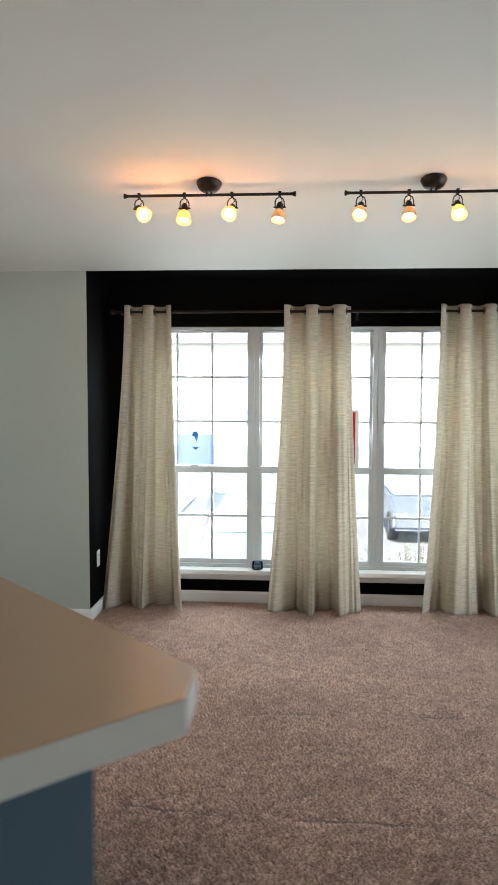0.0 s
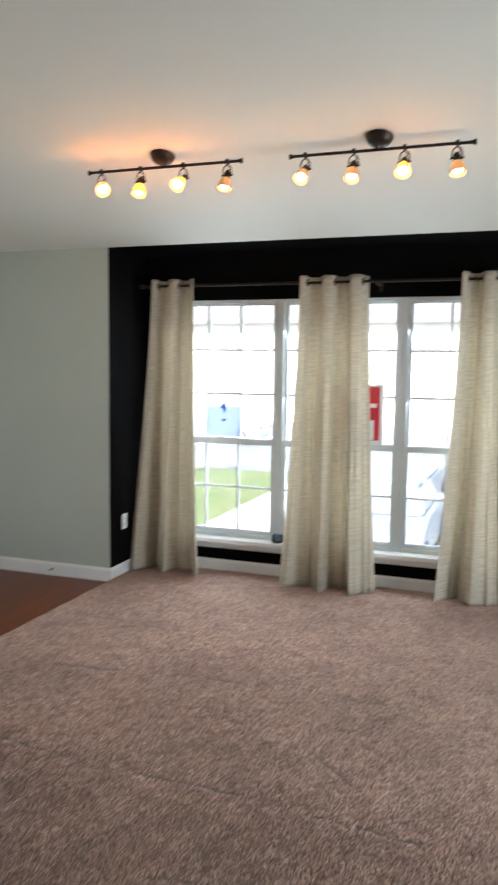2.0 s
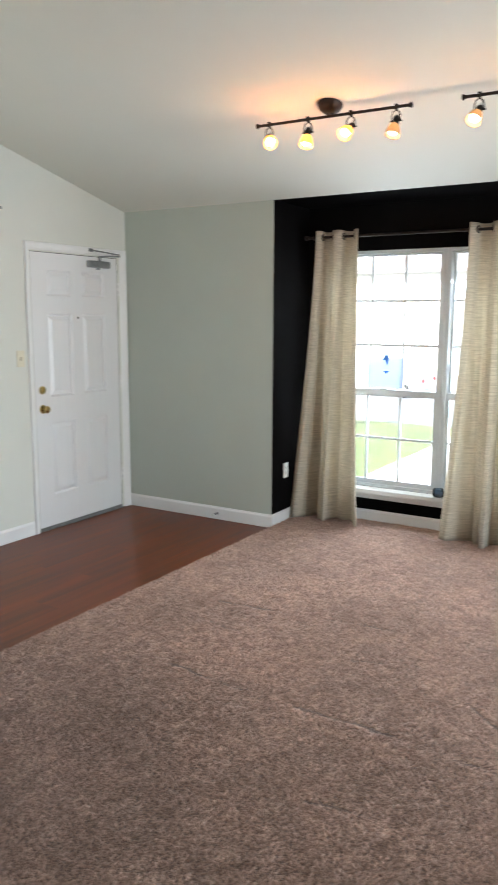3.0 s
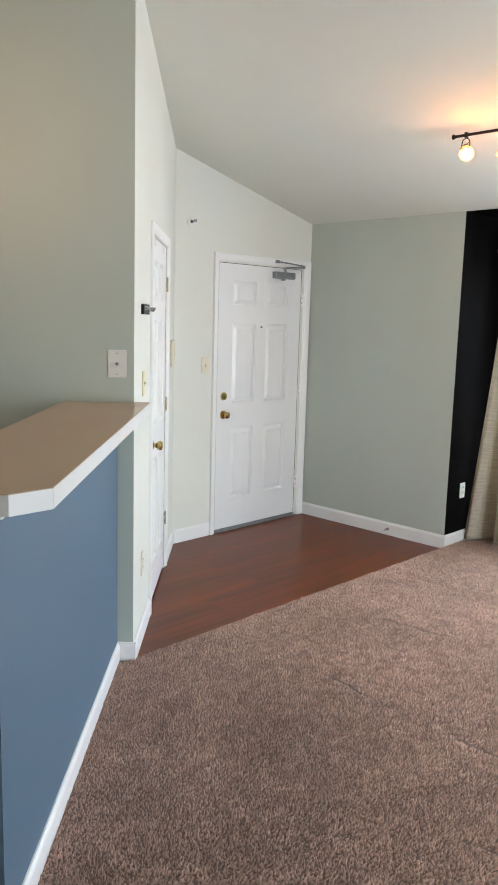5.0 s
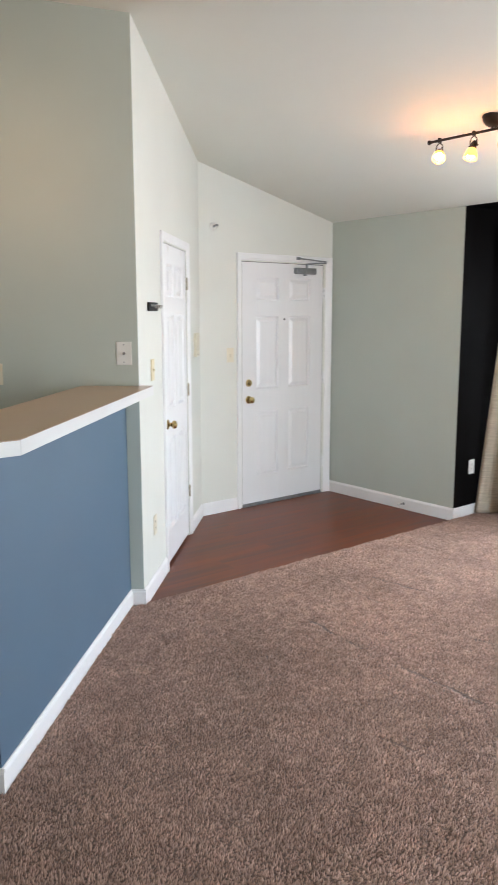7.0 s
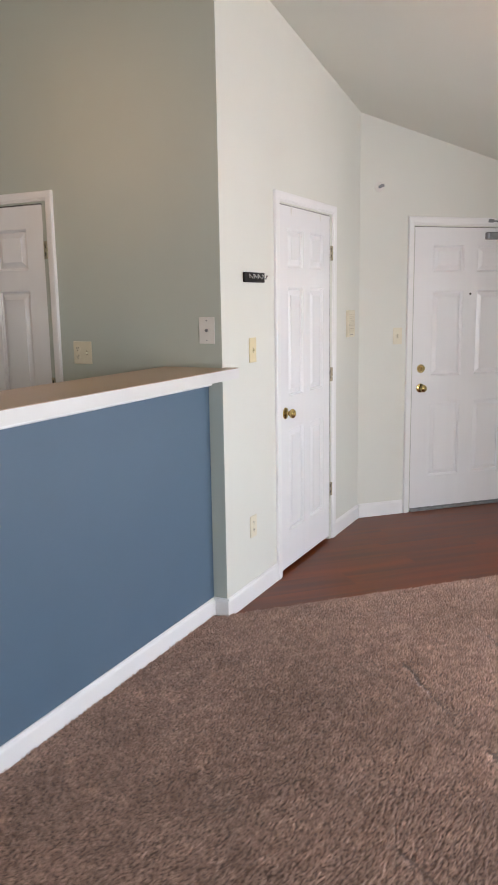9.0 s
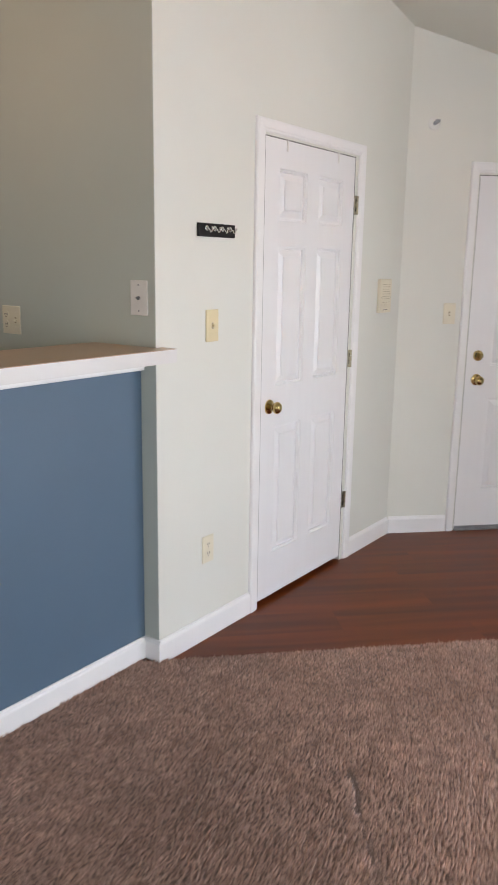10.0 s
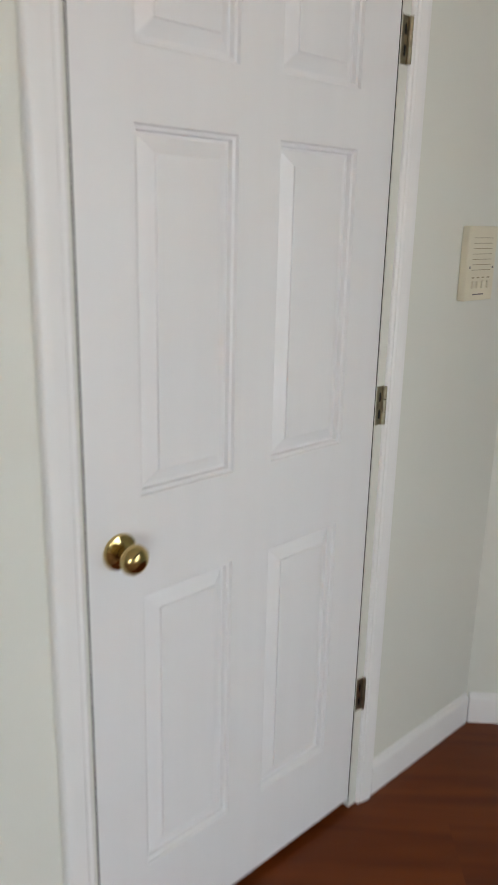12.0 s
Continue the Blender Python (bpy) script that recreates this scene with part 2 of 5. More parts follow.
def linen():
    """Woven linen: uneven horizontal slubs, fine weave, and daylight passing through."""
    m = bpy.data.materials.new("oatmeal linen")
    m.use_nodes = True
    nt = m.node_tree
    b = nt.nodes["Principled BSDF"]
    tc = nt.nodes.new("ShaderNodeTexCoord")

    def noise(scale, stretch, detail=3):
        mp, n = nt.nodes.new("ShaderNodeMapping"), nt.nodes.new("ShaderNodeTexNoise")
        mp.inputs["Scale"].default_value = stretch
        nt.links.new(tc.outputs["UV"], mp.inputs[0])
        nt.links.new(mp.outputs[0], n.inputs["Vector"])
        n.inputs["Scale"].default_value, n.inputs["Detail"].default_value = scale, detail
        return n.outputs["Fac"]
    slub = noise(1.0, (7, 190, 1), 4)
    warp = noise(1.0, (420, 14, 1), 2)
    broad = noise(1.0, (2, 1.2, 1), 2)
    ramp = nt.nodes.new("ShaderNodeValToRGB")
    ramp.color_ramp.elements[0].position, ramp.color_ramp.elements[0].color = 0.32, (0.51, 0.455, 0.365, 1)
    ramp.color_ramp.elements[1].position, ramp.color_ramp.elements[1].color = 0.64, (0.72, 0.655, 0.54, 1)
    nt.links.new(slub, ramp.inputs[0])
    mul = nt.nodes.new("ShaderNodeMix")
    mul.data_type, mul.blend_type = "RGBA", "MULTIPLY"
    mul.inputs[0].default_value = 1
    mr = nt.nodes.new("ShaderNodeMapRange")
    mr.inputs["From Min"].default_value, mr.inputs["From Max"].default_value = 0.3, 0.7
    mr.inputs["To Min"].default_value, mr.inputs["To Max"].default_value = 0.9, 1.08
    nt.links.new(warp, mr.inputs[0])
    nt.links.new(ramp.outputs[0], mul.inputs[6])
    nt.links.new(mr.outputs[0], mul.inputs[7])
    mul2 = nt.nodes.new("ShaderNodeMix")
    mul2.data_type, mul2.blend_type = "RGBA", "MULTIPLY"
    mul2.inputs[0].default_value = 1
    mr2 = nt.nodes.new("ShaderNodeMapRange")
    mr2.inputs["To Min"].default_value, mr2.inputs["To Max"].default_value = 0.92, 1.06
    nt.links.new(broad, mr2.inputs[0])
    nt.links.new(mul.outputs[2], mul2.inputs[6])
    nt.links.new(mr2.outputs[0], mul2.inputs[7])
    nt.links.new(mul2.outputs[2], b.inputs["Base Color"])
    b.inputs["Roughness"].default_value = 0.9
    b.inputs["Specular IOR Level"].default_value = 0.15
    bp = nt.nodes.new("ShaderNodeBump")
    bp.inputs["Strength"].default_value, bp.inputs["Distance"].default_value = 0.5, 0.002
    nt.links.new(slub, bp.inputs["Height"])
    nt.links.new(bp.outputs[0], b.inputs["Normal"])
    t, mx = nt.nodes.new("ShaderNodeBsdfTranslucent"), nt.nodes.new("ShaderNodeMixShader")
    nt.links.new(mul2.outputs[2], t.inputs[0])
    mx.inputs[0].default_value = 0.38
    nt.links.new(b.outputs[0], mx.inputs[1])
    nt.links.new(t.outputs[0], mx.inputs[2])
    nt.links.new(mx.outputs[0], nt.nodes["Material Output"].inputs[0])
    return m


LINEN = linen()


def carpet_mat():
    m = bpy.data.materials.new("darkened taupe carpet base")
    m.use_nodes = True
    nt = m.node_tree
    b = nt.nodes["Principled BSDF"]
    b.inputs["Roughness"].default_value, b.inputs["Specular IOR Level"].default_value = 0.95, 0.1
    b.inputs["Sheen Weight"].default_value, b.inputs["Sheen Roughness"].default_value = 0.25, 0.5
    tc = nt.nodes.new("ShaderNodeTexCoord")

    def noise(scale, detail=2, rough=0.5):
        n = nt.nodes.new("ShaderNodeTexNoise")
        n.inputs["Scale"].default_value, n.inputs["Detail"].default_value, n.inputs["Roughness"].default_value = scale, detail, rough
        nt.links.new(tc.outputs["Object"], n.inputs["Vector"])
        return n.outputs["Fac"]
    tuft, mid, big = noise(150, 3, 0.6), noise(14, 3), noise(1.6, 3)
    # base kept darker than the yarn: shade between tufts put into its colour
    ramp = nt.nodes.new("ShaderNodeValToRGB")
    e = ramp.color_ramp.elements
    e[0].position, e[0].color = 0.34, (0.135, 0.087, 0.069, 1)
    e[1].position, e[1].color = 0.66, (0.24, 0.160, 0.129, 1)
    nt.links.new(tuft, ramp.inputs[0])
    last = ramp.outputs[0]
    for src, lo, hi in ((mid, 0.84, 1.14), (big, 0.80, 1.2)):
        mr = nt.nodes.new("ShaderNodeMapRange")
        mr.inputs["From Min"].default_value, mr.inputs["From Max"].default_value = 0.3, 0.7
        mr.inputs["To Min"].default_value, mr.inputs["To Max"].default_value = lo, hi
        nt.links.new(src, mr.inputs[0])
        mul = nt.nodes.new("ShaderNodeMix")
        mul.data_type, mul.blend_type = "RGBA", "MULTIPLY"
        mul.inputs[0].default_value = 1
        nt.links.new(last, mul.inputs[6])
        nt.links.new(mr.outputs[0], mul.inputs[7])
        last = mul.outputs[2]
    nt.links.new(last, b.inputs["Base Color"])
    add = nt.nodes.new("ShaderNodeMath")
    add.operation = "MULTIPLY_ADD"
    nt.links.new(mid, add.inputs[0])
    add.inputs[1].default_value = 0.8
    nt.links.new(tuft, add.inputs[2])
    bp = nt.nodes.new("ShaderNodeBump")
    bp.inputs["Strength"].default_value, bp.inputs["Distance"].default_value = 0.9, 0.008
    nt.links.new(add.outputs[0], bp.inputs["Height"])
    nt.links.new(bp.outputs[0], b.inputs["Normal"])
    return m


CARPET = carpet_mat()


def wood_mat():
    """Reddish-brown laminate planks, each with its own tone and long grain."""
    m = bpy.data.materials.new("red-brown laminate")
    m.use_nodes = True
    nt = m.node_tree
    b = nt.nodes["Principled BSDF"]
    tc, oi = nt.nodes.new("ShaderNodeTexCoord"), nt.nodes.new("ShaderNodeObjectInfo")
    shift = nt.nodes.new("ShaderNodeMapping")
    shift.inputs["Scale"].default_value = (0.8, 11, 11)
    comb = nt.nodes.new("ShaderNodeCombineXYZ")
    sc = nt.nodes.new("ShaderNodeMath")
    sc.operation = "MULTIPLY"
    sc.inputs[1].default_value = 40
    nt.links.new(oi.outputs["Random"], sc.inputs[0])
    nt.links.new(sc.outputs[0], comb.inputs[0])
    nt.links.new(sc.outputs[0], comb.inputs[1])
    nt.links.new(comb.outputs[0], shift.inputs["Location"])
    nt.links.new(tc.outputs["Object"], shift.inputs[0])
    n = nt.nodes.new("ShaderNodeTexNoise")
    n.inputs["Scale"].default_value, n.inputs["Detail"].default_value, n.inputs["Distortion"].default_value = 1.3, 3, 0.5
    nt.links.new(shift.outputs[0], n.inputs["Vector"])
    ramp = nt.nodes.new("ShaderNodeValToRGB")
    e = ramp.color_ramp.elements
    e[0].position, e[0].color = 0.26, (0.085, 0.0172, 0.0031, 1)
    e[1].position, e[1].color = 0.78, (0.215, 0.049, 0.0088, 1)
    nt.links.new(n.outputs["Fac"], ramp.inputs[0])
    rr = nt.nodes.new("ShaderNodeMapRange")
    rr.inputs["To Min"].default_value, rr.inputs["To Max"].default_value = 0.24, 0.40
    nt.links.new(n.outputs["Fac"], rr.inputs[0])
    nt.links.new(rr.outputs[0], b.inputs["Roughness"])
    mr = nt.nodes.new("ShaderNodeMapRange")
    mr.inputs["To Min"].default_value, mr.inputs["To Max"].default_value = 0.93, 1.07
    nt.links.new(oi.outputs["Random"], mr.inputs[0])
    mul = nt.nodes.new("ShaderNodeMix")
    mul.data_type, mul.blend_type = "RGBA", "MULTIPLY"
    mul.inputs[0].default_value = 1
    nt.links.new(ramp.outputs[0], mul.inputs[6])
    nt.links.new(mr.outputs[0], mul.inputs[7])
    nt.links.new(mul.outputs[2], b.inputs["Base Color"])
    b.inputs["Specular IOR Level"].default_value = 0.22
    return m


WOOD = wood_mat()

# ---------------------------------------------------------------- floors
X_CLOSET, Y_KITCHEN, U_ENTRY, U_RETURN, U_EDGE, V_WIN = 0.71, 2.70, -2.805, -1.42, -1.41, 5.82
U_RIGHT, V_BACK, X_LEFT, U_RET2 = 3.90, -0.95, -1.75, 1.95
Z_WOOD = -0.012


def carpet_floor():
    bm = bmesh.new()
    pts = [uv(U_EDGE, 2.36), uv(U_EDGE, 5.30), uv(U_EDGE, 5.90), uv(U_RIGHT + 0.1, 5.90), uv(U_RIGHT + 0.1, V_BACK - 0.1), uv(-1.2, V_BACK - 0.1)]
    pts = [(p.x, p.y) for p in pts] + [(X_LEFT - 0.1, 0.3), (X_LEFT - 0.1, 2.75), (0.6, 2.75)]
    prism(bm, pts, -0.06, 0.0)
    return tagged(obj("floor_carpet", bm, CARPET), "taupe brown cut-pile carpet with worn tracks, base darkened as shade between tufts", "carpet", kind="structure")


carpet_floor()
_bm = bmesh.new()
prism(_bm, [(p.x, p.y) for p in (uv(U_EDGE - 0.001, 2.2), uv(U_EDGE - 0.001, 5.45), uv(-3.05, 5.45), uv(-3.05, 2.2))], -0.08, Z_WOOD - 0.006)
subfloor = tagged(obj("floor_wood", _bm, WOOD), "red-brown laminate plank floor in the entry", "floor", kind="structure")

# ---------------------------------------------------------------- walls


def wall(name, p0, p1, thick, label, paint, z0=-0.05, openings=(), ends=(None, None), top=None):
    """An inner face from p0 to p1 (xy), the wall behind it on the left of that way; openings: (s0, s1, z0, z1) along it."""
    a, b = Vector(p0[:2]), Vector(p1[:2])
    way = (b - a).normalized()
    side = Vector((-way.y, way.x)) * thick
    length = (b - a).length
    paints = [paint] + [e for e in ends if e]
    bm = bmesh.new()

    def piece(s0, s1, lo, hi):
        q = [a + way * s0, a + way * s1, a + way * s1 + side, a + way * s0 + side]
        tops = [min(hi, (top if top else ceil_z(vof(*p)) + 0.01)) if hi < 50 else (top if top else ceil_z(vof(*p)) + 0.01) for p in q]
        idx = [0, paints.index(ends[1]) if ends[1] and s1 >= length - 1e-6 else 0, 0, paints.index(ends[0]) if ends[0] and s0 <= 1e-6 else 0]
        prism(bm, q, lo, tops, idx)
    s = 0.0
    for s0, s1, lo, hi in sorted(openings):
        piece(s, s0, z0, 99)
        if lo > z0:
            piece(s0, s1, z0, lo)
        piece(s0, s1, hi, 99)
        s = s1
    # cut a run at the ridge so that its top follows the ceiling
    va, vb = vof(*a), vof(*b)
    cut = (va - V_RIDGE) / (va - vb) * length if abs(va - vb) > 1e-6 and min(va, vb) < V_RIDGE < max(va, vb) else None
    if cut and cut > s:
        piece(s, cut, z0, 99)
        s = cut
    piece(s, length, z0, 99)
    return tagged(obj(name, bm, paints), label, "wall", kind="structure")


Y_CORNER = X_CLOSET - U_ENTRY / R2
CL0, CL1, CLH = 3.3583, 4.1168, 2.044            # closet opening along y, head
EN0, EN1, ENH = 4.231, 5.151, 2.032            # entry opening along v, head
WU0, WU1, WZ0, WZ1 = -1.27, 1.51, 0.27, 2.07   # the window's opening
KD0, KD1 = -1.086, -0.318                       # kitchen door opening along x


def wall_pieces(name, p0, p1, thick, label, paint, openings=(), ends=(None, None), flat=None):
    return wall(name, p0, p1, thick, label, paint, openings=openings, ends=ends, top=flat)


# going round with the room on the right of each wall's way, the wall's body on the left
wall_pieces("wall_closet", (X_CLOSET, Y_KITCHEN), (X_CLOSET, Y_CORNER), 0.12, "cream painted wall with a closet door", CREAM, [(CL0 - Y_KITCHEN, CL1 - Y_KITCHEN, -0.05, CLH)], (SAGE, None))
_v0 = vof(X_CLOSET, Y_CORNER)
wall_pieces("wall_entry", uv(U_ENTRY, _v0), uv(U_ENTRY, V_EAVE), 0.15, "cream painted wall under the sloped ceiling", CREAM, [(EN0 - _v0, EN1 - _v0, -0.05, ENH)])
wall_pieces("wall_sage", uv(U_ENTRY - 0.15, V_EAVE), uv(U_RETURN - 0.15, V_EAVE), 0.16, "plain sage grey painted wall", SAGE, flat=EAVE + 0.01)
wall_pieces("wall_return", uv(U_RETURN, V_EAVE), uv(U_RETURN, V_WIN), 0.15, "black painted return wall of the window bay", BLACK, ends=(SAGE, None), flat=EAVE + 0.01)
wall_pieces("wall_window", uv(U_RETURN - 0.15, V_WIN), uv(U_RET2 + 0.15, V_WIN), 0.16, "black painted window wall", BLACK, [(WU0 - U_RETURN + 0.15, WU1 - U_RETURN + 0.15, WZ0, WZ1)], flat=EAVE + 0.01)
wall_pieces("wall_return_east", uv(U_RET2, V_WIN), uv(U_RET2, V_EAVE), 0.15, "black painted return wall of the window bay", BLACK, ends=(None, SAGE), flat=EAVE + 0.01)
wall_pieces("wall_north_east", uv(U_RET2 + 0.15, V_EAVE), uv(U_RIGHT + 0.15, V_EAVE), 0.16, "plain sage grey painted wall", SAGE, flat=EAVE + 0.01)
wall_pieces("wall_east", uv(U_RIGHT, V_EAVE), uv(U_RIGHT, V_BACK), 0.15, "plain cream painted wall with a window", CREAM, [(V_EAVE - EAST_V1, V_EAVE - EAST_V0, EAST_Z0, EAST_Z1)])
wall_pieces("wall_back", uv(U_RIGHT + 0.15, V_BACK), uv((X_LEFT - V_BACK * R2) / R2, V_BACK), 0.15, "plain cream painted wall", CREAM)
_yb = V_BACK / R2 - X_LEFT
wall_pieces("wall_west", (X_LEFT, _yb), (X_LEFT, Y_KITCHEN), 0.15, "plain cream painted wall", CREAM)
wall_pieces("wall_kitchen", (X_LEFT - 0.15, Y_KITCHEN), (X_CLOSET - 0.12, Y_KITCHEN), 0.12, "sage grey painted kitchen wall", SAGE, [(KD0 - X_LEFT + 0.15, KD1 - X_LEFT + 0.15, -0.05, 2.046)])
# back of the closet, so that nothing shows round the doors
for _n, _m, _w, _h in (("closet_back", pose(X_CLOSET - 0.13, CL0 - 0.05, -0.05, 0, 0, 90), CL1 - CL0 + 0.1, 2.12), ("entry_back", Matrix.Translation(uv(U_ENTRY - 0.16, EN0 - 0.05, -0.05)) @ pose(0, 0, 0, 0, 0, 45), EN1 - EN0 + 0.1, 2.12), ("kitchen_door_back", pose(KD0 - 0.05, Y_KITCHEN + 0.13, -0.05), KD1 - KD0 + 0.1, 2.12)):
    tagged(obj("wall_" + _n, one_box(0, _w, 0, 0.03, 0, _h), DARK, m=_m), "plain board behind a closed door", "wall", kind="structure")

# ---------------------------------------------------------------- ceilings
_bm = bmesh.new()
_u0, _u1, _top = -4.6, U_RIGHT + 0.3, EAVE + SLOPE * (V_EAVE - V_RIDGE)
for _va, _vb in ((V_EAVE, V_RIDGE), (V_RIDGE, V_BACK - 0.3)):
    _q = [uv(_u0, _va), uv(_u1, _va), uv(_u1, _vb), uv(_u0, _vb)]
    _z = [ceil_z(_va)] * 2 + [ceil_z(_vb)] * 2
    prism(_bm, [(p.x, p.y) for p in _q], _z, [z + 0.12 for z in _z])
tagged(obj("ceiling", _bm, CEIL), "off-white vaulted ceiling", "ceiling", kind="structure")
_bm = bmesh.new()
prism(_bm, [(p.x, p.y) for p in (uv(U_RETURN - 0.3, V_EAVE + 0.001), uv(U_RET2 + 0.3, V_EAVE + 0.001), uv(U_RET2 + 0.3, V_WIN + 0.3), uv(U_RETURN - 0.3, V_WIN + 0.3))], EAVE, EAVE + 0.13)
tagged(obj("ceiling_bay", _bm, BLACK), "flat black ceiling of the window bay", "ceiling", kind="structure")

# ---------------------------------------------------------------- baseboards


def baseboard(p0, p1, z0=0.0, h=0.088, t=0.013):
    """A moulded board along p0-p1, standing out to the right of that way (the room's side)."""
    a, b = Vector(p0[:2]), Vector(p1[:2])
    way = (b - a).normalized()
    out = Vector((way.y, -way.x))
    prof = [(0, z0), (t, z0), (t, h * 0.80), (t * 0.78, h * 0.88), (t * 0.55, h * 0.92), (t * 0.4, h), (0, h)]
    bm = bmesh.new()
    ends = []
    for p in (a, b):
        ends.append([bm.verts.new((*(p + out * o), z)) for o, z in prof])
    n = len(prof)
    for i in range(n):
        bm.faces.new((ends[0][i], ends[0][(i + 1) % n], ends[1][(i + 1) % n], ends[1][i]))
    bm.faces.new(ends[0])
    bm.faces.new(list(reversed(ends[1])))
    return tagged(obj("baseboard", bm, WHITE), "white painted moulded baseboard", "baseboard", kind="structure")


X_HALF, Y_HALF = 0.636, 0.958
baseboard((X_CLOSET, Y_KITCHEN), (X_CLOSET, 3.287), z0=Z_WOOD)
baseboard((X_CLOSET, 4.197), (X_CLOSET, Y_CORNER - 0.008), z0=Z_WOOD)
baseboard(uv(U_ENTRY, _v0 + 0.008), uv(U_ENTRY, 4.170), z0=Z_WOOD)
baseboard(uv(U_ENTRY, V_EAVE), uv(U_RETURN + 0.013, V_EAVE), z0=Z_WOOD)
baseboard(uv(U_RETURN, V_EAVE), uv(U_RETURN, V_WIN))
baseboard(uv(U_RETURN, V_WIN), uv(U_RET2, V_WIN))
baseboard((X_HALF, Y_HALF), (X_HALF, Y_KITCHEN - 0.013))
baseboard((X_HALF, Y_KITCHEN), (X_CLOSET + 0.013, Y_KITCHEN))
baseboard((0.36, Y_HALF), (X_HALF + 0.013, Y_HALF))
baseboard(uv(U_RET2, V_WIN), uv(U_RET2, V_EAVE))

# ---------------------------------------------------------------- half wall and bar top
_bm = bmesh.new()
box(_bm, 0.36, X_HALF, Y_HALF, Y_KITCHEN - 0.002, -0.05, 1.168)
tagged(obj("half_wall", _bm, BLUE), "slate blue painted half wall", "wall", kind="structure")


def bar_top():
    t = thing("bar_counter", pose(0, 0, 1.168), "beige laminate bar top with white edges on the half wall", "counter")
    outline = [(0.395, 0.833), (0.704, 0.833), (0.781, 0.913), (0.781, 2.735), (0.7125, 2.735), (0.7125, 2.697), (0.395, 2.697)]
    mid = Vector((0.6, 1.6))
    part("laminate_surface", prism(bmesh.new(), [(x - 0.0015 * (1 if x > 0.7 else 0), y + 0.0015 * (1 if y < 1 else 0)) for x, y in outline], 0.060, 0.063), LAMINATE, t, "beige laminate surface")
    part("core", prism(bmesh.new(), [(mid.x + (x - mid.x) * 0.97, max(0.84, min(2.69, y))) for x, y in outline if y < 2.72 or x > 0.75], 0.016, 0.0595), EDGE, t)
    for (x0, y0), (x1, y1) in ((outline[0], outline[1]), (outline[1], outline[2]), (outline[2], outline[3]), (outline[3], outline[4])):
        a, b = Vector((x0, y0)), Vector((x1, y1))
        way = (b - a).normalized()
        inn = Vector((-way.y, way.x)) * 0.012
        part("edge_band", prism(bmesh.new(), [a + way * 0.0006, b - way * 0.0006, b + inn - way * 0.006, a + inn + way * 0.006], 0.014, 0.0612), EDGE, t, "white laminate edge band")
    part("support_trim", box(bmesh.new(), 0.40, X_HALF + 0.022, Y_HALF - 0.022, Y_KITCHEN - 0.004, -0.022, 0.0155, bevel=0.004), WHITE, t, "white painted trim under the bar top")
    return t


bar_top()

# ---------------------------------------------------------------- doors


def panelled_slab(bm, w, h, cols, rows, t=0.035):
    """A moulded slab: flat stiles and rails, and a recess with a sloped edge at each panel."""
    xs = sorted({0, w, *[c for cc in cols for c in cc]})
    zs = sorted({0, h, *[r for rr in rows for r in rr]})
    grid = {(i, j): bm.verts.new((x, 0, z)) for i, x in enumerate(xs) for j, z in enumerate(zs)}
    for i in range(len(xs) - 1):
        for j in range(len(zs) - 1):
            q = [grid[i, j], grid[i + 1, j], grid[i + 1, j + 1], grid[i, j + 1]]
            hole = (xs[i], xs[i + 1]) in cols and (zs[j], zs[j + 1]) in rows
            if not hole:
                bm.faces.new(q)
                continue
            for inset, y in ((0.0030, 0.0060), (0.0085, 0.0075), (0.0105, 0.0165)):
                x0, x1, z0, z1 = xs[i] + inset, xs[i + 1] - inset, zs[j] + inset, zs[j + 1] - inset
                r = [bm.verts.new(p) for p in ((x0, y, z0), (x1, y, z0), (x1, y, z1), (x0, y, z1))]
                for k in range(4):
                    bm.faces.new((q[k], q[(k + 1) % 4], r[(k + 1) % 4], r[k]))
                q = r
            bm.faces.new(q)
    box(bm, 0, w, 0.0170, t, 0, h)
    for x0, x1 in ((0, 0), (w, w)):
        bm.faces.new([bm.verts.new(p) for p in ((x0, 0, 0), (x0, 0.0170, 0), (x0, 0.0170, h), (x0, 0, h))])
    for z in (0, h):
        bm.faces.new([bm.verts.new(p) for p in ((0, 0, z), (w, 0, z), (w, 0.0170, z), (0, 0.0170, z))])
    return bm


def raised_panel(x0, x1, z0, z1):
    """The raised field that fills a recess: a wide sloped margin up to a flat middle."""
    bm = bmesh.new()
    q = None
    for inset, y in ((0.0110, 0.0163), (0.0155, 0.0162), (0.041, 0.0045), (0.0416, 0.0012), (0.044, 0.0008)):
        r = [bm.verts.new(p) for p in ((x0 + inset, y, z0 + inset), (x1 - inset, y, z0 + inset), (x1 - inset, y, z1 - inset), (x0 + inset, y, z1 - inset))]
        if q:
            for k in range(4):
                bm.faces.new((q[k], q[(k + 1) % 4], r[(k + 1) % 4], r[k]))
        q = r
    bm.faces.new(q)
    return bm


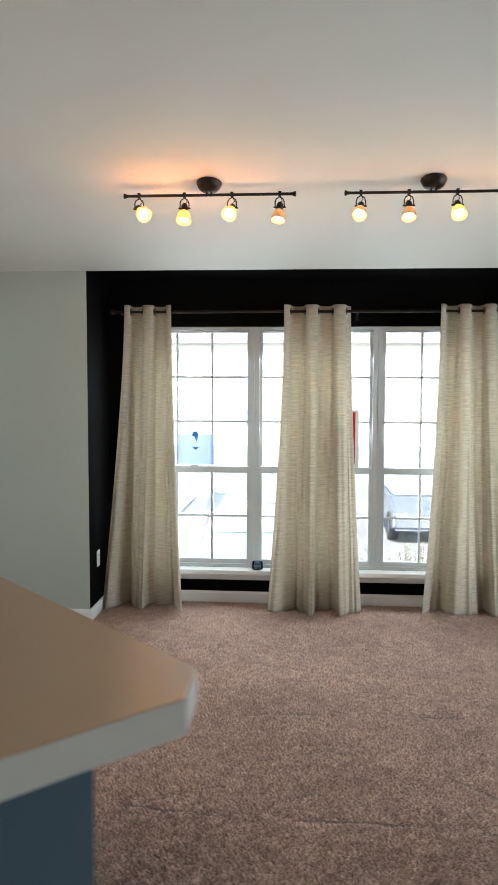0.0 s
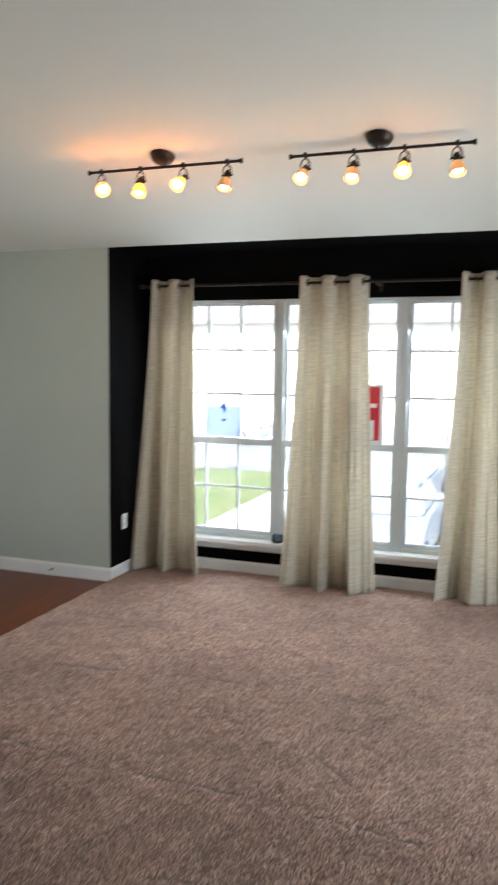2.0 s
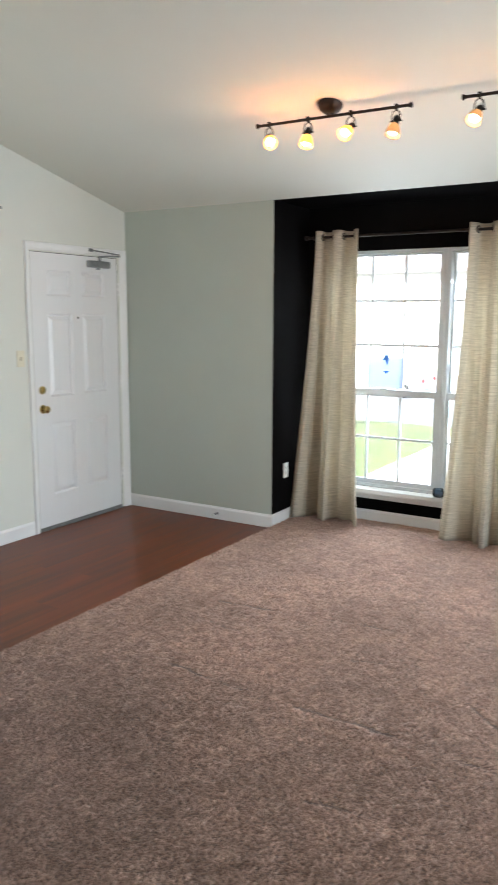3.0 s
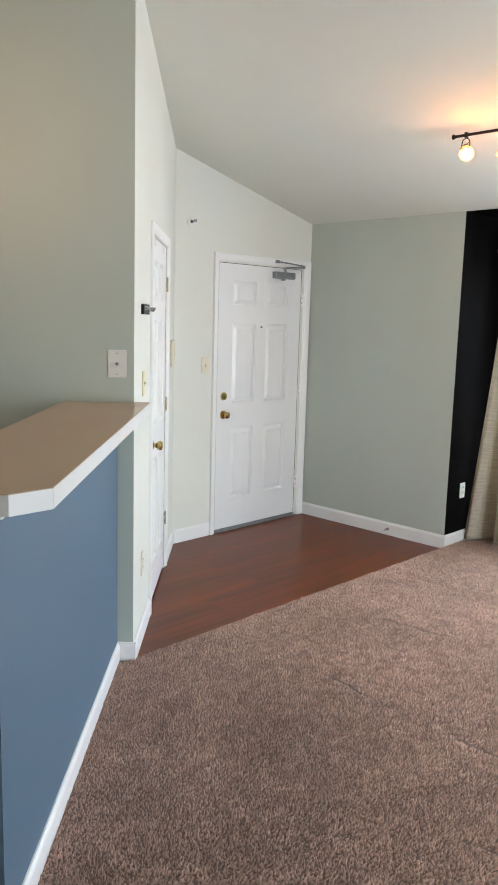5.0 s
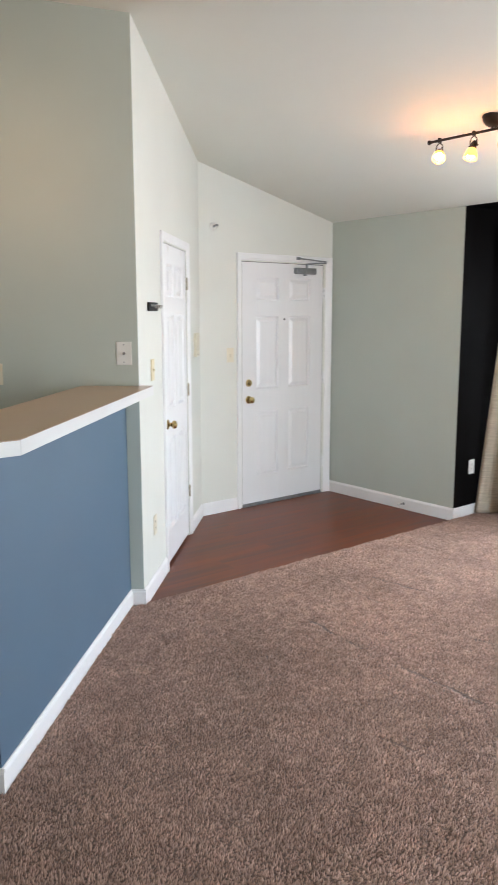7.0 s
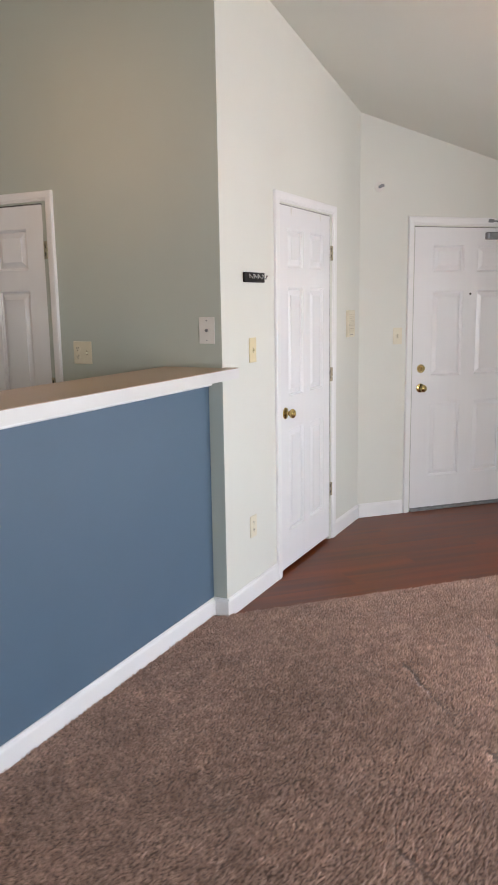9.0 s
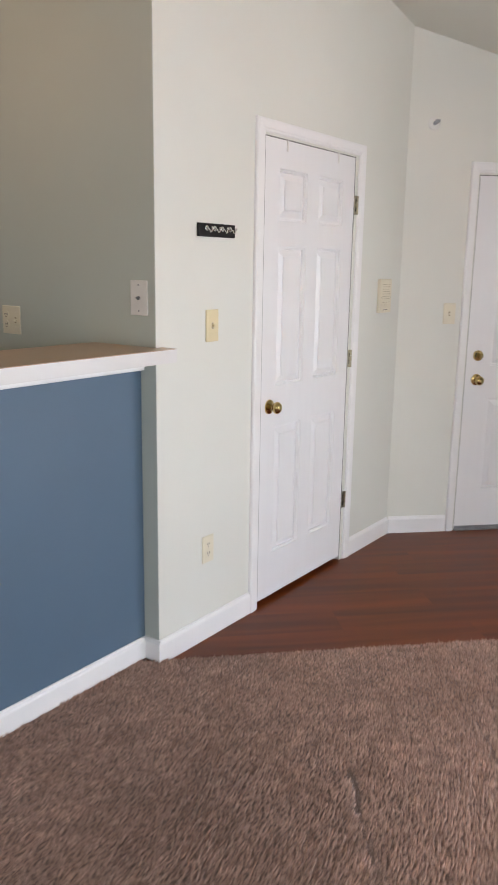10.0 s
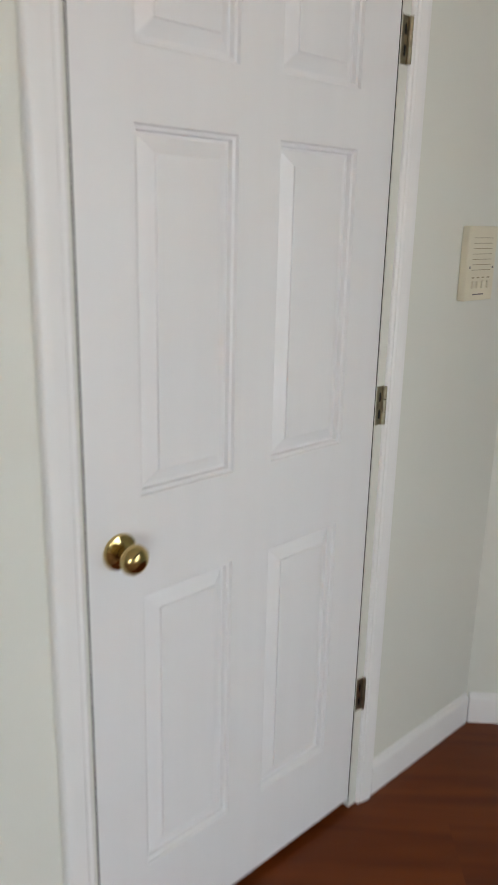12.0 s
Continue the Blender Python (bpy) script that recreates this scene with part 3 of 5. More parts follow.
def casing(bm, x0, x1, zb, head, wl, wr, wt, t=0.017):
    """Moulded trim round an opening x0..x1 up to head, standing t off the wall."""
    prof = [(0, 0), (0, -0.006), (0.08, -0.010), (0.22, -0.010), (0.30, -0.0135), (0.72, -t), (0.93, -t), (1, -0.012), (1, 0)]
    path = [((x0, zb), (-wl, 0)), ((x0, head), (-wl, wt)), ((x1, head), (wr, wt)), ((x1, zb), (wr, 0))]
    rings = [[bm.verts.new((p[0] + w[0] * f, y, p[1] + w[1] * f)) for f, y in prof] for p, w in path]
    for a, b in zip(rings, rings[1:]):
        for k in range(len(prof) - 1):
            bm.faces.new((a[k], a[k + 1], b[k + 1], b[k]))
    for r in (rings[0], rings[-1]):
        bm.faces.new(r)
    return bm


def jamb(bm, x0, x1, zb, head, depth=0.12, t=0.0):
    """The lining inside an opening, with a stop bead behind the door."""
    box(bm, x0 - 0.034, x0 - 0.0015, 0.001, depth, zb, head + 0.0)
    box(bm, x1 + 0.0015, x1 + 0.034, 0.001, depth, zb, head + 0.0)
    box(bm, x0 - 0.019, x1 + 0.019, 0.001, depth, head + 0.0015, head + 0.019)
    return bm


def knob(parent, x, z, material, r=0.027, rose=0.033, label="polished brass door knob"):
    m = Matrix.Translation((x, 0, z)) @ pose(0, 0, 0, 90, 0, 0)
    k = part("door_knob", lathe(bmesh.new(), [(0.0, 0.062), (0.010, 0.0615), (0.019, 0.058), (r * 0.96, 0.050), (r, 0.043), (r * 0.92, 0.036), (0.016, 0.028), (0.011, 0.022), (0.011, 0.008), (0.011, 0.005)], m, 32), material, parent, label, smooth=True)
    part("rose", lathe(bmesh.new(), [(rose, 0.0), (rose, 0.002), (rose * 0.94, 0.006), (rose * 0.6, 0.010), (0.014, 0.012), (0.0, 0.012)], m, 32), material, k, smooth=True)
    return k


def hinge(parent, x, z, material, h=0.089, leaf=0.021, side=1):
    bm = bmesh.new()
    box(bm, x + 0.0005, x + leaf, -0.0052, -0.0005, z - h / 2, z + h / 2)
    hg = part("hinge", bm, material, parent, "aged brass butt hinge" if material is HINGE else "")
    for k in range(3):
        z0 = z - h / 2 + h * k / 3
        part("knuckle", lathe(bmesh.new(), [(0.0, 0), (0.0052, 0.0006), (0.0052, h / 3 - 0.0012), (0.0, h / 3 - 0.0006)], Matrix.Translation((x + leaf + 0.002, -0.008, z0)), 12), material, hg, smooth=True)
    for k in (-0.22, 0.22):
        part("slot", box(bmesh.new(), x + side * leaf * 0.38, x + side * leaf * 0.62, -0.0060, -0.0045, z + h * k - 0.010, z + h * k + 0.010), DARK, hg)
    return hg


def six_panel_door(name, m, w, h, stile, mid, rows, label, x_open, head, cas, zb=Z_WOOD, knob_at=None, hinges=(), hinge_mat=HINGE, reveal=0.027, lift=0.012):
    t = thing(name, m, label, "door", kind="structure")
    pw = (w - 2 * stile - mid) / 2
    cols = [(stile, stile + pw), (stile + pw + mid, w - stile)]
    rows = [(round(a - lift, 4), round(b - lift, 4)) for a, b in rows]
    bm = panelled_slab(bmesh.new(), w, h, cols, rows)
    slab = part("door_slab", bm, DOORW, t, m=Matrix.Translation((0, 0.003, lift)))
    for c in cols:
        for r in rows:
            part("panel", raised_panel(*c, *r), DOORW, slab)
    x0, x1 = x_open
    part("door_jamb", jamb(bmesh.new(), x0, x1, zb, head), WHITE, t)
    cs = casing(bmesh.new(), x0 - 0.009, x1 + reveal, zb, head + 0.009, *cas)
    part("door_casing", cs, WHITE, t, smooth=False)
    # near-black filler strips: the deep gap's shade is put into their colour
    gp = bmesh.new()
    box(gp, x0 - 0.0012, -0.0002, 0.0020, 0.03, lift, head)
    box(gp, w + 0.0002, x1 + 0.0012, 0.0020, 0.03, lift, head)
    box(gp, x0 - 0.0012, x1 + 0.0012, 0.0065, 0.03, h + lift + 0.0004, head + 0.0012)
    part("gap_shade_strip", gp, DARK, t, "dark strips as painted shade in the gap round the slab")
    return t, slab


CW, KW = 0.752, 0.762
closet, closet_slab = six_panel_door("door_closet", pose(X_CLOSET, 3.363, 0, 0, 0, 90), CW, 2.028, 0.1105, 0.100, [(0.222, 0.822), (1.006, 1.608), (1.716, 1.924)], "white six-panel closet door, closed, with brass knob", (CL0 - 3.363, CL1 - 3.363), CLH, (0.062, 0.048, 0.050))
knob(closet_slab, 0.064, 0.918 - 0.012, BRASS)
part("latch_plate", one_box(-0.0022, 0.0, 0.004, 0.030, 0.885, 0.945), HINGE, closet_slab)
for _z in (1.822, 1.074, 0.326):
    hinge(closet_slab, CW + 0.0015, _z - 0.012, HINGE)
for _x in (0.155, 0.585):
    part("over_door_hook", one_box(_x, _x + 0.012, -0.003, 0.0, 1.985, 2.034), PLATEW, closet_slab, "thin white over-door hook strap")

_em = Matrix.Translation(uv(U_ENTRY, 4.234)) @ pose(0, 0, 0, 0, 0, 45)
EW = 0.914
entry, entry_slab = six_panel_door("door_entry", _em, EW, 2.030, 0.150, 0.112, [(0.248, 0.795), (0.985, 1.590), (1.722, 1.906)], "white six-panel entry door, closed, with closer", (EN0 - 4.234, EN1 - 4.234), ENH, (0.045, 0.074, 0.056), lift=-0.002)
knob(entry_slab, 0.070, 0.905, BRASS)


def deadbolt(parent, x, z):
    m = Matrix.Translation((x, 0, z)) @ pose(0, 0, 0, 90, 0, 0)
    d = part("deadbolt", lathe(bmesh.new(), [(0.031, 0), (0.031, 0.004), (0.027, 0.011), (0.012, 0.013), (0.0, 0.013)], m, 28), BRASS, parent, "polished brass deadbolt", smooth=True)
    part("thumb_turn", box(bmesh.new(), x - 0.004, x + 0.004, -0.027, -0.012, z - 0.015, z + 0.015, bevel=0.002), BRASS, d)


deadbolt(entry_slab, 0.070, 1.045)
part("peephole", lathe(bmesh.new(), [(0.008, 0), (0.008, 0.003), (0.005, 0.004), (0.0, 0.003)], Matrix.Translation((0.462, 0, 1.568)) @ pose(0, 0, 0, 90, 0, 0), 16), DARK, entry_slab, "dark peephole lens")
for _z in (1.79, 1.05, 0.28):
    hinge(entry_slab, EW + 0.0015, _z, WHITE, h=0.10)
part("sweep", one_box(0.004, EW - 0.004, -0.006, 0.012, -0.006, 0.016), STEEL, entry_slab, "worn metal door sweep")
part("threshold", box(bmesh.new(), EN0 - 4.234, EN1 - 4.234, -0.012, 0.12, Z_WOOD - 0.004, 0.0, bevel=0.004), STEEL, entry, "scuffed metal threshold")


def door_closer(m):
    c = thing("door_closer", m, "grey hydraulic closer with a folding arm on the entry door", "door closer")
    part("body", box(bmesh.new(), -0.115, 0.115, -0.052, -0.001, -0.026, 0.026, bevel=0.008), STEEL, c)
    part("pinion_cap", lathe(bmesh.new(), [(0.016, 0), (0.016, 0.012), (0.010, 0.016), (0, 0.016)], Matrix.Translation((0.0, -0.026, -0.040)), 16), STEEL, c, smooth=True)
    part("spindle", lathe(bmesh.new(), [(0.010, 0.0), (0.010, 0.040), (0, 0.040)], Matrix.Translation((0.02, -0.026, 0.024)), 14), STEEL, c, smooth=True)
    part("lever_arm", tube(bmesh.new(), [(0.02, -0.028, 0.060), (0.12, -0.036, 0.069), (0.235, -0.040, 0.074)], 0.0065), STEEL, c, smooth=True)
    part("link_arm", tube(bmesh.new(), [(0.235, -0.040, 0.086), (0.07, -0.036, 0.096), (-0.078, -0.030, 0.104)], 0.0055), STEEL, c, smooth=True)
    part("shoe", box(bmesh.new(), -0.105, -0.060, -0.036, -0.019, 0.092, 0.116, bevel=0.003), STEEL, c)
    return c


door_closer(_em @ Matrix.Translation((0.685, 0.012, 1.972)))

kitchen_door, kd_slab = six_panel_door("door_kitchen", pose(-1.083, Y_KITCHEN, 0), KW, 2.028, 0.115, 0.100, [(0.222, 0.822), (1.006, 1.608), (1.716, 1.924)], "white six-panel door in the kitchen wall, closed", (KD0 + 1.083, KD1 + 1.083), 2.046, (0.062, 0.048, 0.048), zb=0.0)
for _z in (1.80, 1.10, 0.36):
    hinge(kd_slab, KW + 0.0015, _z, HINGE)
knob(kd_slab, 0.064, 0.906, BRASS)

# ---------------------------------------------------------------- windows
GL = [(-1.170, -0.380), (-0.265, 0.525), (0.640, 1.430)]
G_TOP, G_MEET1, G_MEET0, G_BOT = 2.030, 1.036, 0.985, 0.330
WM = Matrix.Translation(uv(0, V_WIN)) @ pose(0, 0, 0, 0, 0, -45)


def window_unit(idx, g0, g1, f0, f1):
    t = thing("window_%d" % idx, WM, "white vinyl single-hung window with muntin bars", "window", group="window row", kind="structure")
    fr = bmesh.new()
    box(fr, f0, g0 - 0.022, 0.004, 0.10, WZ0 + 0.002, WZ1 - 0.002)
    box(fr, g1 + 0.022, f1, 0.004, 0.10, WZ0 + 0.002, WZ1 - 0.002)
    box(fr, g0 - 0.022, g1 + 0.022, 0.004, 0.10, G_TOP + 0.014, WZ1 - 0.002)
    box(fr, g0 - 0.022, g1 + 0.022, 0.004, 0.10, WZ0 + 0.002, G_BOT - 0.034)
    part("window_frame", fr, VINYL, t)
    sashes = (("upper_sash", G_MEET0 + 0.02, G_TOP + 0.014, G_MEET1, G_TOP, 0.050, 0.078), ("lower_sash", G_BOT - 0.034, G_MEET1 - 0.004, G_BOT, G_MEET0, 0.020, 0.048))
    for name, zl, zh, gz0, gz1, y0, y1 in sashes:
        s = bmesh.new()
        box(s, g0 - 0.0215, g0, y0, y1, zl, zh, bevel=0.003)
        box(s, g1, g1 + 0.0215, y0, y1, zl, zh, bevel=0.003)
        box(s, g0 - 0.001, g1 + 0.001, y0 + 0.001, y1 - 0.001, gz1, zh, bevel=0.003)
        box(s, g0 - 0.001, g1 + 0.001, y0 + 0.001, y1 - 0.001, zl, gz0, bevel=0.003)
        sash = part(name, s, VINYL, t)
        p = part("pane", one_box(g0 - 0.004, g1 + 0.004, (y0 + y1) / 2 - 0.002, (y0 + y1) / 2 + 0.002, gz0 - 0.004, gz1 + 0.004), PANE, sash)
        p.visible_shadow = False
        ym = (y0 + y1) / 2
        for k in (1, 2):
            x = g0 + (g1 - g0) * k / 3
            part("muntin", one_box(x - 0.008, x + 0.008, ym - 0.007, ym + 0.007, gz0, gz1), VINYL, sash)
        n = 3 if name == "upper_sash" else 2
        for k in range(1, n):
            z = gz0 + (gz1 - gz0) * k / n
            part("muntin", one_box(g0, g1, ym - 0.0065, ym + 0.0065, z - 0.008, z + 0.008), VINYL, sash)
    part("insect_screen", one_box(g0 - 0.018, g1 + 0.018, 0.0905, 0.0915, G_BOT - 0.030, G_MEET1 - 0.010), SCREEN, t, "fine grey insect screen over the lower sash")
    mx = (g0 + g1) / 2
    part("sash_lock", box(bmesh.new(), mx - 0.03, mx + 0.03, 0.012, 0.030, G_MEET1 - 0.004, G_MEET1 + 0.010, bevel=0.004), VINYL, t)
    return t


_edges = [WU0 + 0.002, (GL[0][1] + GL[1][0]) / 2, (GL[1][1] + GL[2][0]) / 2, WU1 - 0.002]
for _i, (_g0, _g1) in enumerate(GL):
    window_unit(_i + 1, _g0, _g1, _edges[_i] + (0.001 if _i else 0), _edges[_i + 1] - (0.001 if _i < 2 else 0))


def east_window():
    """A two-light window in the east wall, whose daylight falls along the ceiling."""
    m = Matrix.Translation(uv(U_RIGHT, EAST_V1)) @ pose(0, 0, 0, 0, 0, -135)
    t = thing("window_4", m, "white vinyl sliding window with two panes", "window", kind="structure")
    w = EAST_V1 - EAST_V0
    fr = bmesh.new()
    box(fr, 0.002, 0.05, 0.03, 0.10, EAST_Z0 + 0.002, EAST_Z1 - 0.002)
    box(fr, w - 0.05, w - 0.002, 0.03, 0.10, EAST_Z0 + 0.002, EAST_Z1 - 0.002)
    box(fr, 0.05, w - 0.05, 0.03, 0.10, EAST_Z0 + 0.002, EAST_Z0 + 0.05)
    box(fr, 0.05, w - 0.05, 0.03, 0.10, EAST_Z1 - 0.05, EAST_Z1 - 0.002)
    box(fr, w / 2 - 0.03, w / 2 + 0.03, 0.03, 0.10, EAST_Z0 + 0.05, EAST_Z1 - 0.05)
    part("window_frame", fr, VINYL, t)
    for x0, x1 in ((0.05, w / 2 - 0.03), (w / 2 + 0.03, w - 0.05)):
        p = part("pane", one_box(x0 - 0.004, x1 + 0.004, 0.060, 0.064, EAST_Z0 + 0.046, EAST_Z1 - 0.046), PANE, t)
        p.visible_shadow = False
    return t


east_window()
_bm = bmesh.new()
box(_bm, WU0 - 0.04, WU1 + 0.04, -0.105, 0.003, 0.236, 0.272, bevel=0.006)
box(_bm, WU0 - 0.01, WU1 + 0.01, -0.014, -0.001, 0.178, 0.2355, bevel=0.003)
tagged(obj("window_sill", _bm, WHITE, m=WM), "white painted window stool and apron", "window sill", kind="structure")

# ---------------------------------------------------------------- curtains
V_ROD, Z_ROD, R_ROD = 5.605, 2.158, 0.0095


def curtain_rod():
    t = thing("curtain_rod", Matrix.Translation(uv(0, V_ROD, Z_ROD)) @ pose(0, 0, 0, 0, 0, -45), "dark bronze curtain rod with ball finials", "curtain rod")
    part("rod", tube(bmesh.new(), [(-1.30, 0, 0), (0.1, 0, 0), (1.56, 0, 0)], R_ROD, 14), BRONZE, t, smooth=True)
    for x, s in ((-1.30, -1), (1.56, 1)):
        part("finial", lathe(bmesh.new(), [(0.0, 0), (0.012, 0.001), (0.013, 0.006), (0.009, 0.010), (0.014, 0.018), (0.019, 0.030), (0.014, 0.041), (0.006, 0.047), (0.0, 0.048)], along((s, 0, 0), (x, 0, 0)), 18), BRONZE, t, smooth=True)
    for x in (-1.27, 0.42, 1.50):
        b = bmesh.new()
        tube(b, [(x, 0.0, -0.012), (x, 0.06, -0.012), (x, V_WIN - V_ROD - 0.004, -0.012)], 0.006, 10)
        box(b, x - 0.012, x + 0.012, V_WIN - V_ROD - 0.006, V_WIN - V_ROD - 0.001, -0.05, 0.03, bevel=0.002)
        part("bracket", b, BRONZE, t, smooth=True)
    return t


curtain_rod()


def curtain(u_top, u_bot, waves, seed, hem, label):
    """A grommet-top panel whose cloth weaves before and behind the rod and falls in soft folds."""
    rnd = random.Random(seed)
    ph = [rnd.uniform(0, 6.28) for _ in range(8)]
    nx, nz = 150, 64
    z_top = Z_ROD + 0.042
    t = thing("curtain", Matrix.Translation(uv((u_bot[0] + u_bot[1]) / 2, V_ROD, 0)) @ pose(0, 0, 0, 0, 0, -45), label, "curtain", group="window curtains")
    uc = (u_bot[0] + u_bot[1]) / 2
    bm = bmesh.new()
    lay = bm.loops.layers.uv.new("UVMap")

    def place(s, f):
        """s across, f from the top (0) to the hem (1)."""
        g = f ** 1.5
        e = f * f * (3 - 2 * f)
        u = (u_top[0] + (u_bot[0] - u_top[0]) * g) * (1 - s) + (u_top[1] + (u_bot[1] - u_top[1]) * g) * s
        drift = 0.18 * f * math.sin(ph[0] + 2.2 * f)
        a = 2 * math.pi * waves * (s + f * (0.045 * math.sin(6.283 * s + ph[3]) + 0.03 * math.sin(14 * s + ph[6]))) + drift
        amp = 0.036 + 0.034 * e * (1 + 0.45 * math.sin(7.0 * s + ph[5]))
        v = -amp * math.cos(a) - 0.35 * amp * e * math.cos(2.3 * a + ph[1]) - 0.010 * e * math.sin(5.3 * a + ph[2] + 2 * f) - 0.004 * math.sin(9 * a + ph[3]) * e
        u += 0.010 * e * math.sin(a * 1.7 + ph[4]) + 0.012 * math.sin(a * 2) * (1 - e)
        v -= 0.018 * e + 0.010 * math.sin(3.0 * f + ph[5]) * f
        z = z_top + (hem - z_top) * f
        if f == 1:
            z += 0.006 * math.sin(a + ph[6]) + 0.010 * math.sin(2.5 * s + ph[7])
        if f == 0:
            z += 0.004 * math.cos(a)
        return Vector((u - uc, v, z))
    grid = [[bm.verts.new(place(i / nx, j / nz)) for i in range(nx + 1)] for j in range(nz + 1)]
    width = 1.15
    for j in range(nz):
        for i in range(nx):
            f = bm.faces.new((grid[j][i], grid[j][i + 1], grid[j + 1][i + 1], grid[j + 1][i]))
            f.smooth = True
            for lp, (a, b) in zip(f.loops, ((i, j), (i + 1, j), (i + 1, j + 1), (i, j + 1))):
                lp[lay].uv = (a / nx * width + seed, (1 - b / nz) * 2.15)
    me = bpy.data.meshes.new("cloth")
    bm.to_mesh(me)
    bm.free()
    me.materials.append(LINEN)
    cloth = new("cloth", me)
    cloth.parent = t
    sol = cloth.modifiers.new("thickness", "SOLIDIFY")
    sol.thickness = 0.0016
    # grommets where the cloth crosses the rod
    k = 0
    while True:
        s = (0.25 + 0.5 * k) / waves
        if s > 0.985:
            break
        p = place(s, 0.019)
        way = (place(s + 0.01, 0.019) - place(s - 0.01, 0.019)).normalized()
        nrm = Vector((-way.y, way.x, 0))
        ring = bmesh.new()
        m = along(nrm, (p.x, 0, Z_ROD))
        lathe(ring, [(0.016, -0.003), (0.025, -0.003), (0.026, 0), (0.025, 0.003), (0.016, 0.003), (0.015, 0)], m, 22, cap=False)
        part("grommet", ring, BRONZE, t, smooth=True)
        k += 1
    return t


curtain((-1.235, -0.900), (-1.405, -0.812), 2.0, 3, 0.022, "oatmeal linen grommet curtain hanging to the floor beside the wall")
curtain((-0.100, 0.375), (-0.200, 0.478), 2.45, 11, 0.016, "oatmeal linen grommet curtain hanging to the floor between windows")
curtain((0.982, 1.390), (0.893, 1.548), 2.4, 23, 0.020, "oatmeal linen grommet curtain hanging to the floor")

# ---------------------------------------------------------------- track lights
V_BAR, Z_BAR = 4.13, 2.612


def lamp_head(parent, x, way, shade_mat):
    """A clip on the bar, a stirrup, a socket and a bell glass with its lit bulb, aimed along way."""
    way = Vector(way).normalized()
    h = part("clip", box(bmesh.new(), x - 0.008, x + 0.008, -0.011, 0.011, -0.013, 0.014, bevel=0.003), BRONZE, parent)
    piv = Vector((x, 0, -0.066))
    side = Vector((1, 0, 0))
    b = bmesh.new()
    w = 0.023
    tube(b, [piv + side * -w + Vector((0, 0, -0.004)), piv + side * -w + Vector((0, 0, 0.026)), piv + side * -w * 0.75 + Vector((0, 0, 0.042)), (x, 0, -0.014), piv + side * w * 0.75 + Vector((0, 0, 0.042)), piv + side * w + Vector((0, 0, 0.026)), piv + side * w + Vector((0, 0, -0.004))], 0.0032, 8)
    part("stirrup", b, BRONZE, parent, smooth=True)
    part("pivot_screw", tube(bmesh.new(), [piv + side * -0.031, piv, piv + side * 0.031], 0.0045, 10), BRONZE, parent, smooth=True)
    m = along(way, piv - way * 0.012)
    part("socket", lathe(bmesh.new(), [(0.0, -0.016), (0.010, -0.015), (0.016, -0.004), (0.018, 0.004), (0.018, 0.026), (0.021, 0.028), (0.021, 0.034), (0.0, 0.034)], m, 20), BRONZE, parent, smooth=True)
    part("cord", tube(bmesh.new(), [(x + 0.004, 0.006, -0.012), (x + 0.012, 0.016, -0.03), (x - 0.006, 0.02, -0.045), tuple(piv - way * 0.024)], 0.0022, 6), BRONZE, parent, smooth=True)
    sh = part("shade", lathe(bmesh.new(), [(0.020, 0.030), (0.024, 0.036), (0.030, 0.048), (0.0345, 0.062), (0.0375, 0.078), (0.0395, 0.090), (0.0380, 0.0895), (0.0360, 0.077), (0.033, 0.062), (0.0285, 0.049), (0.0225, 0.038), (0.0185, 0.032)], m, 28, cap=False), shade_mat, parent, "bell-shaped frosted amber glass shade", smooth=True)
    sh.visible_shadow = False
    bl = part("bulb", lathe(bmesh.new(), [(0.0, 0.036), (0.010, 0.037), (0.012, 0.046), (0.019, 0.056), (0.0225, 0.066), (0.0205, 0.077), (0.012, 0.084), (0.0, 0.086)], m, 18), BULB, sh, "lit warm bulb", smooth=True)
    return m


def track_light(u, heads, label):
    t = thing("track_light", Matrix.Translation(uv(u, V_BAR, Z_BAR)) @ pose(0, 0, 0, 0, 0, -45), label, "ceiling light", group="track lights")
    L = 0.428
    part("bar", tube(bmesh.new(), [(-L, 0, 0), (0, 0, 0), (L, 0, 0)], 0.0075, 12), BRONZE, t, smooth=True)
    for s in (-1, 1):
        part("end_cap", lathe(bmesh.new(), [(0.0075, -0.012), (0.009, 0.0), (0.014, 0.010), (0.0145, 0.014), (0.010, 0.017), (0.0, 0.018)], along((s, 0, 0), (s * L, 0, 0)), 16), BRONZE, t, smooth=True)
    top = ceil_z(V_BAR) - Z_BAR
    nrm = Vector((0, -SLOPE, -1)).normalized()
    can = part("canopy", lathe(bmesh.new(), [(0.064, -0.001), (0.066, 0.004), (0.064, 0.012), (0.055, 0.030), (0.042, 0.041), (0.026, 0.046), (0.0, 0.047)], along(nrm, (0, 0, top)), 36), BRONZE, t, smooth=True)
    for x in (-0.012, 0.012):
        part("stem", tube(bmesh.new(), [(x, 0, top - 0.040), (x, 0, (top - 0.040) / 2), (x, 0, 0.002)], 0.0055, 10), BRONZE, t, smooth=True)
    lamps = []
    for x, way, sm in heads:
        m = lamp_head(t, x, way, sm)
        lamps.append(t.matrix_basis @ (m @ Vector((0, 0, 0.066))))
    return lamps


_spots = track_light(-0.446, [(-0.364, (0.49, -0.67, -0.56), AMBER), (-0.128, (0.0, -0.35, -0.93), AMBER), (0.118, (-0.15, -0.78, -0.62), AMBER), (0.362, (-0.09, -0.33, -0.94), DIM_GLASS)], "dark bronze track light with four lit amber glass heads")
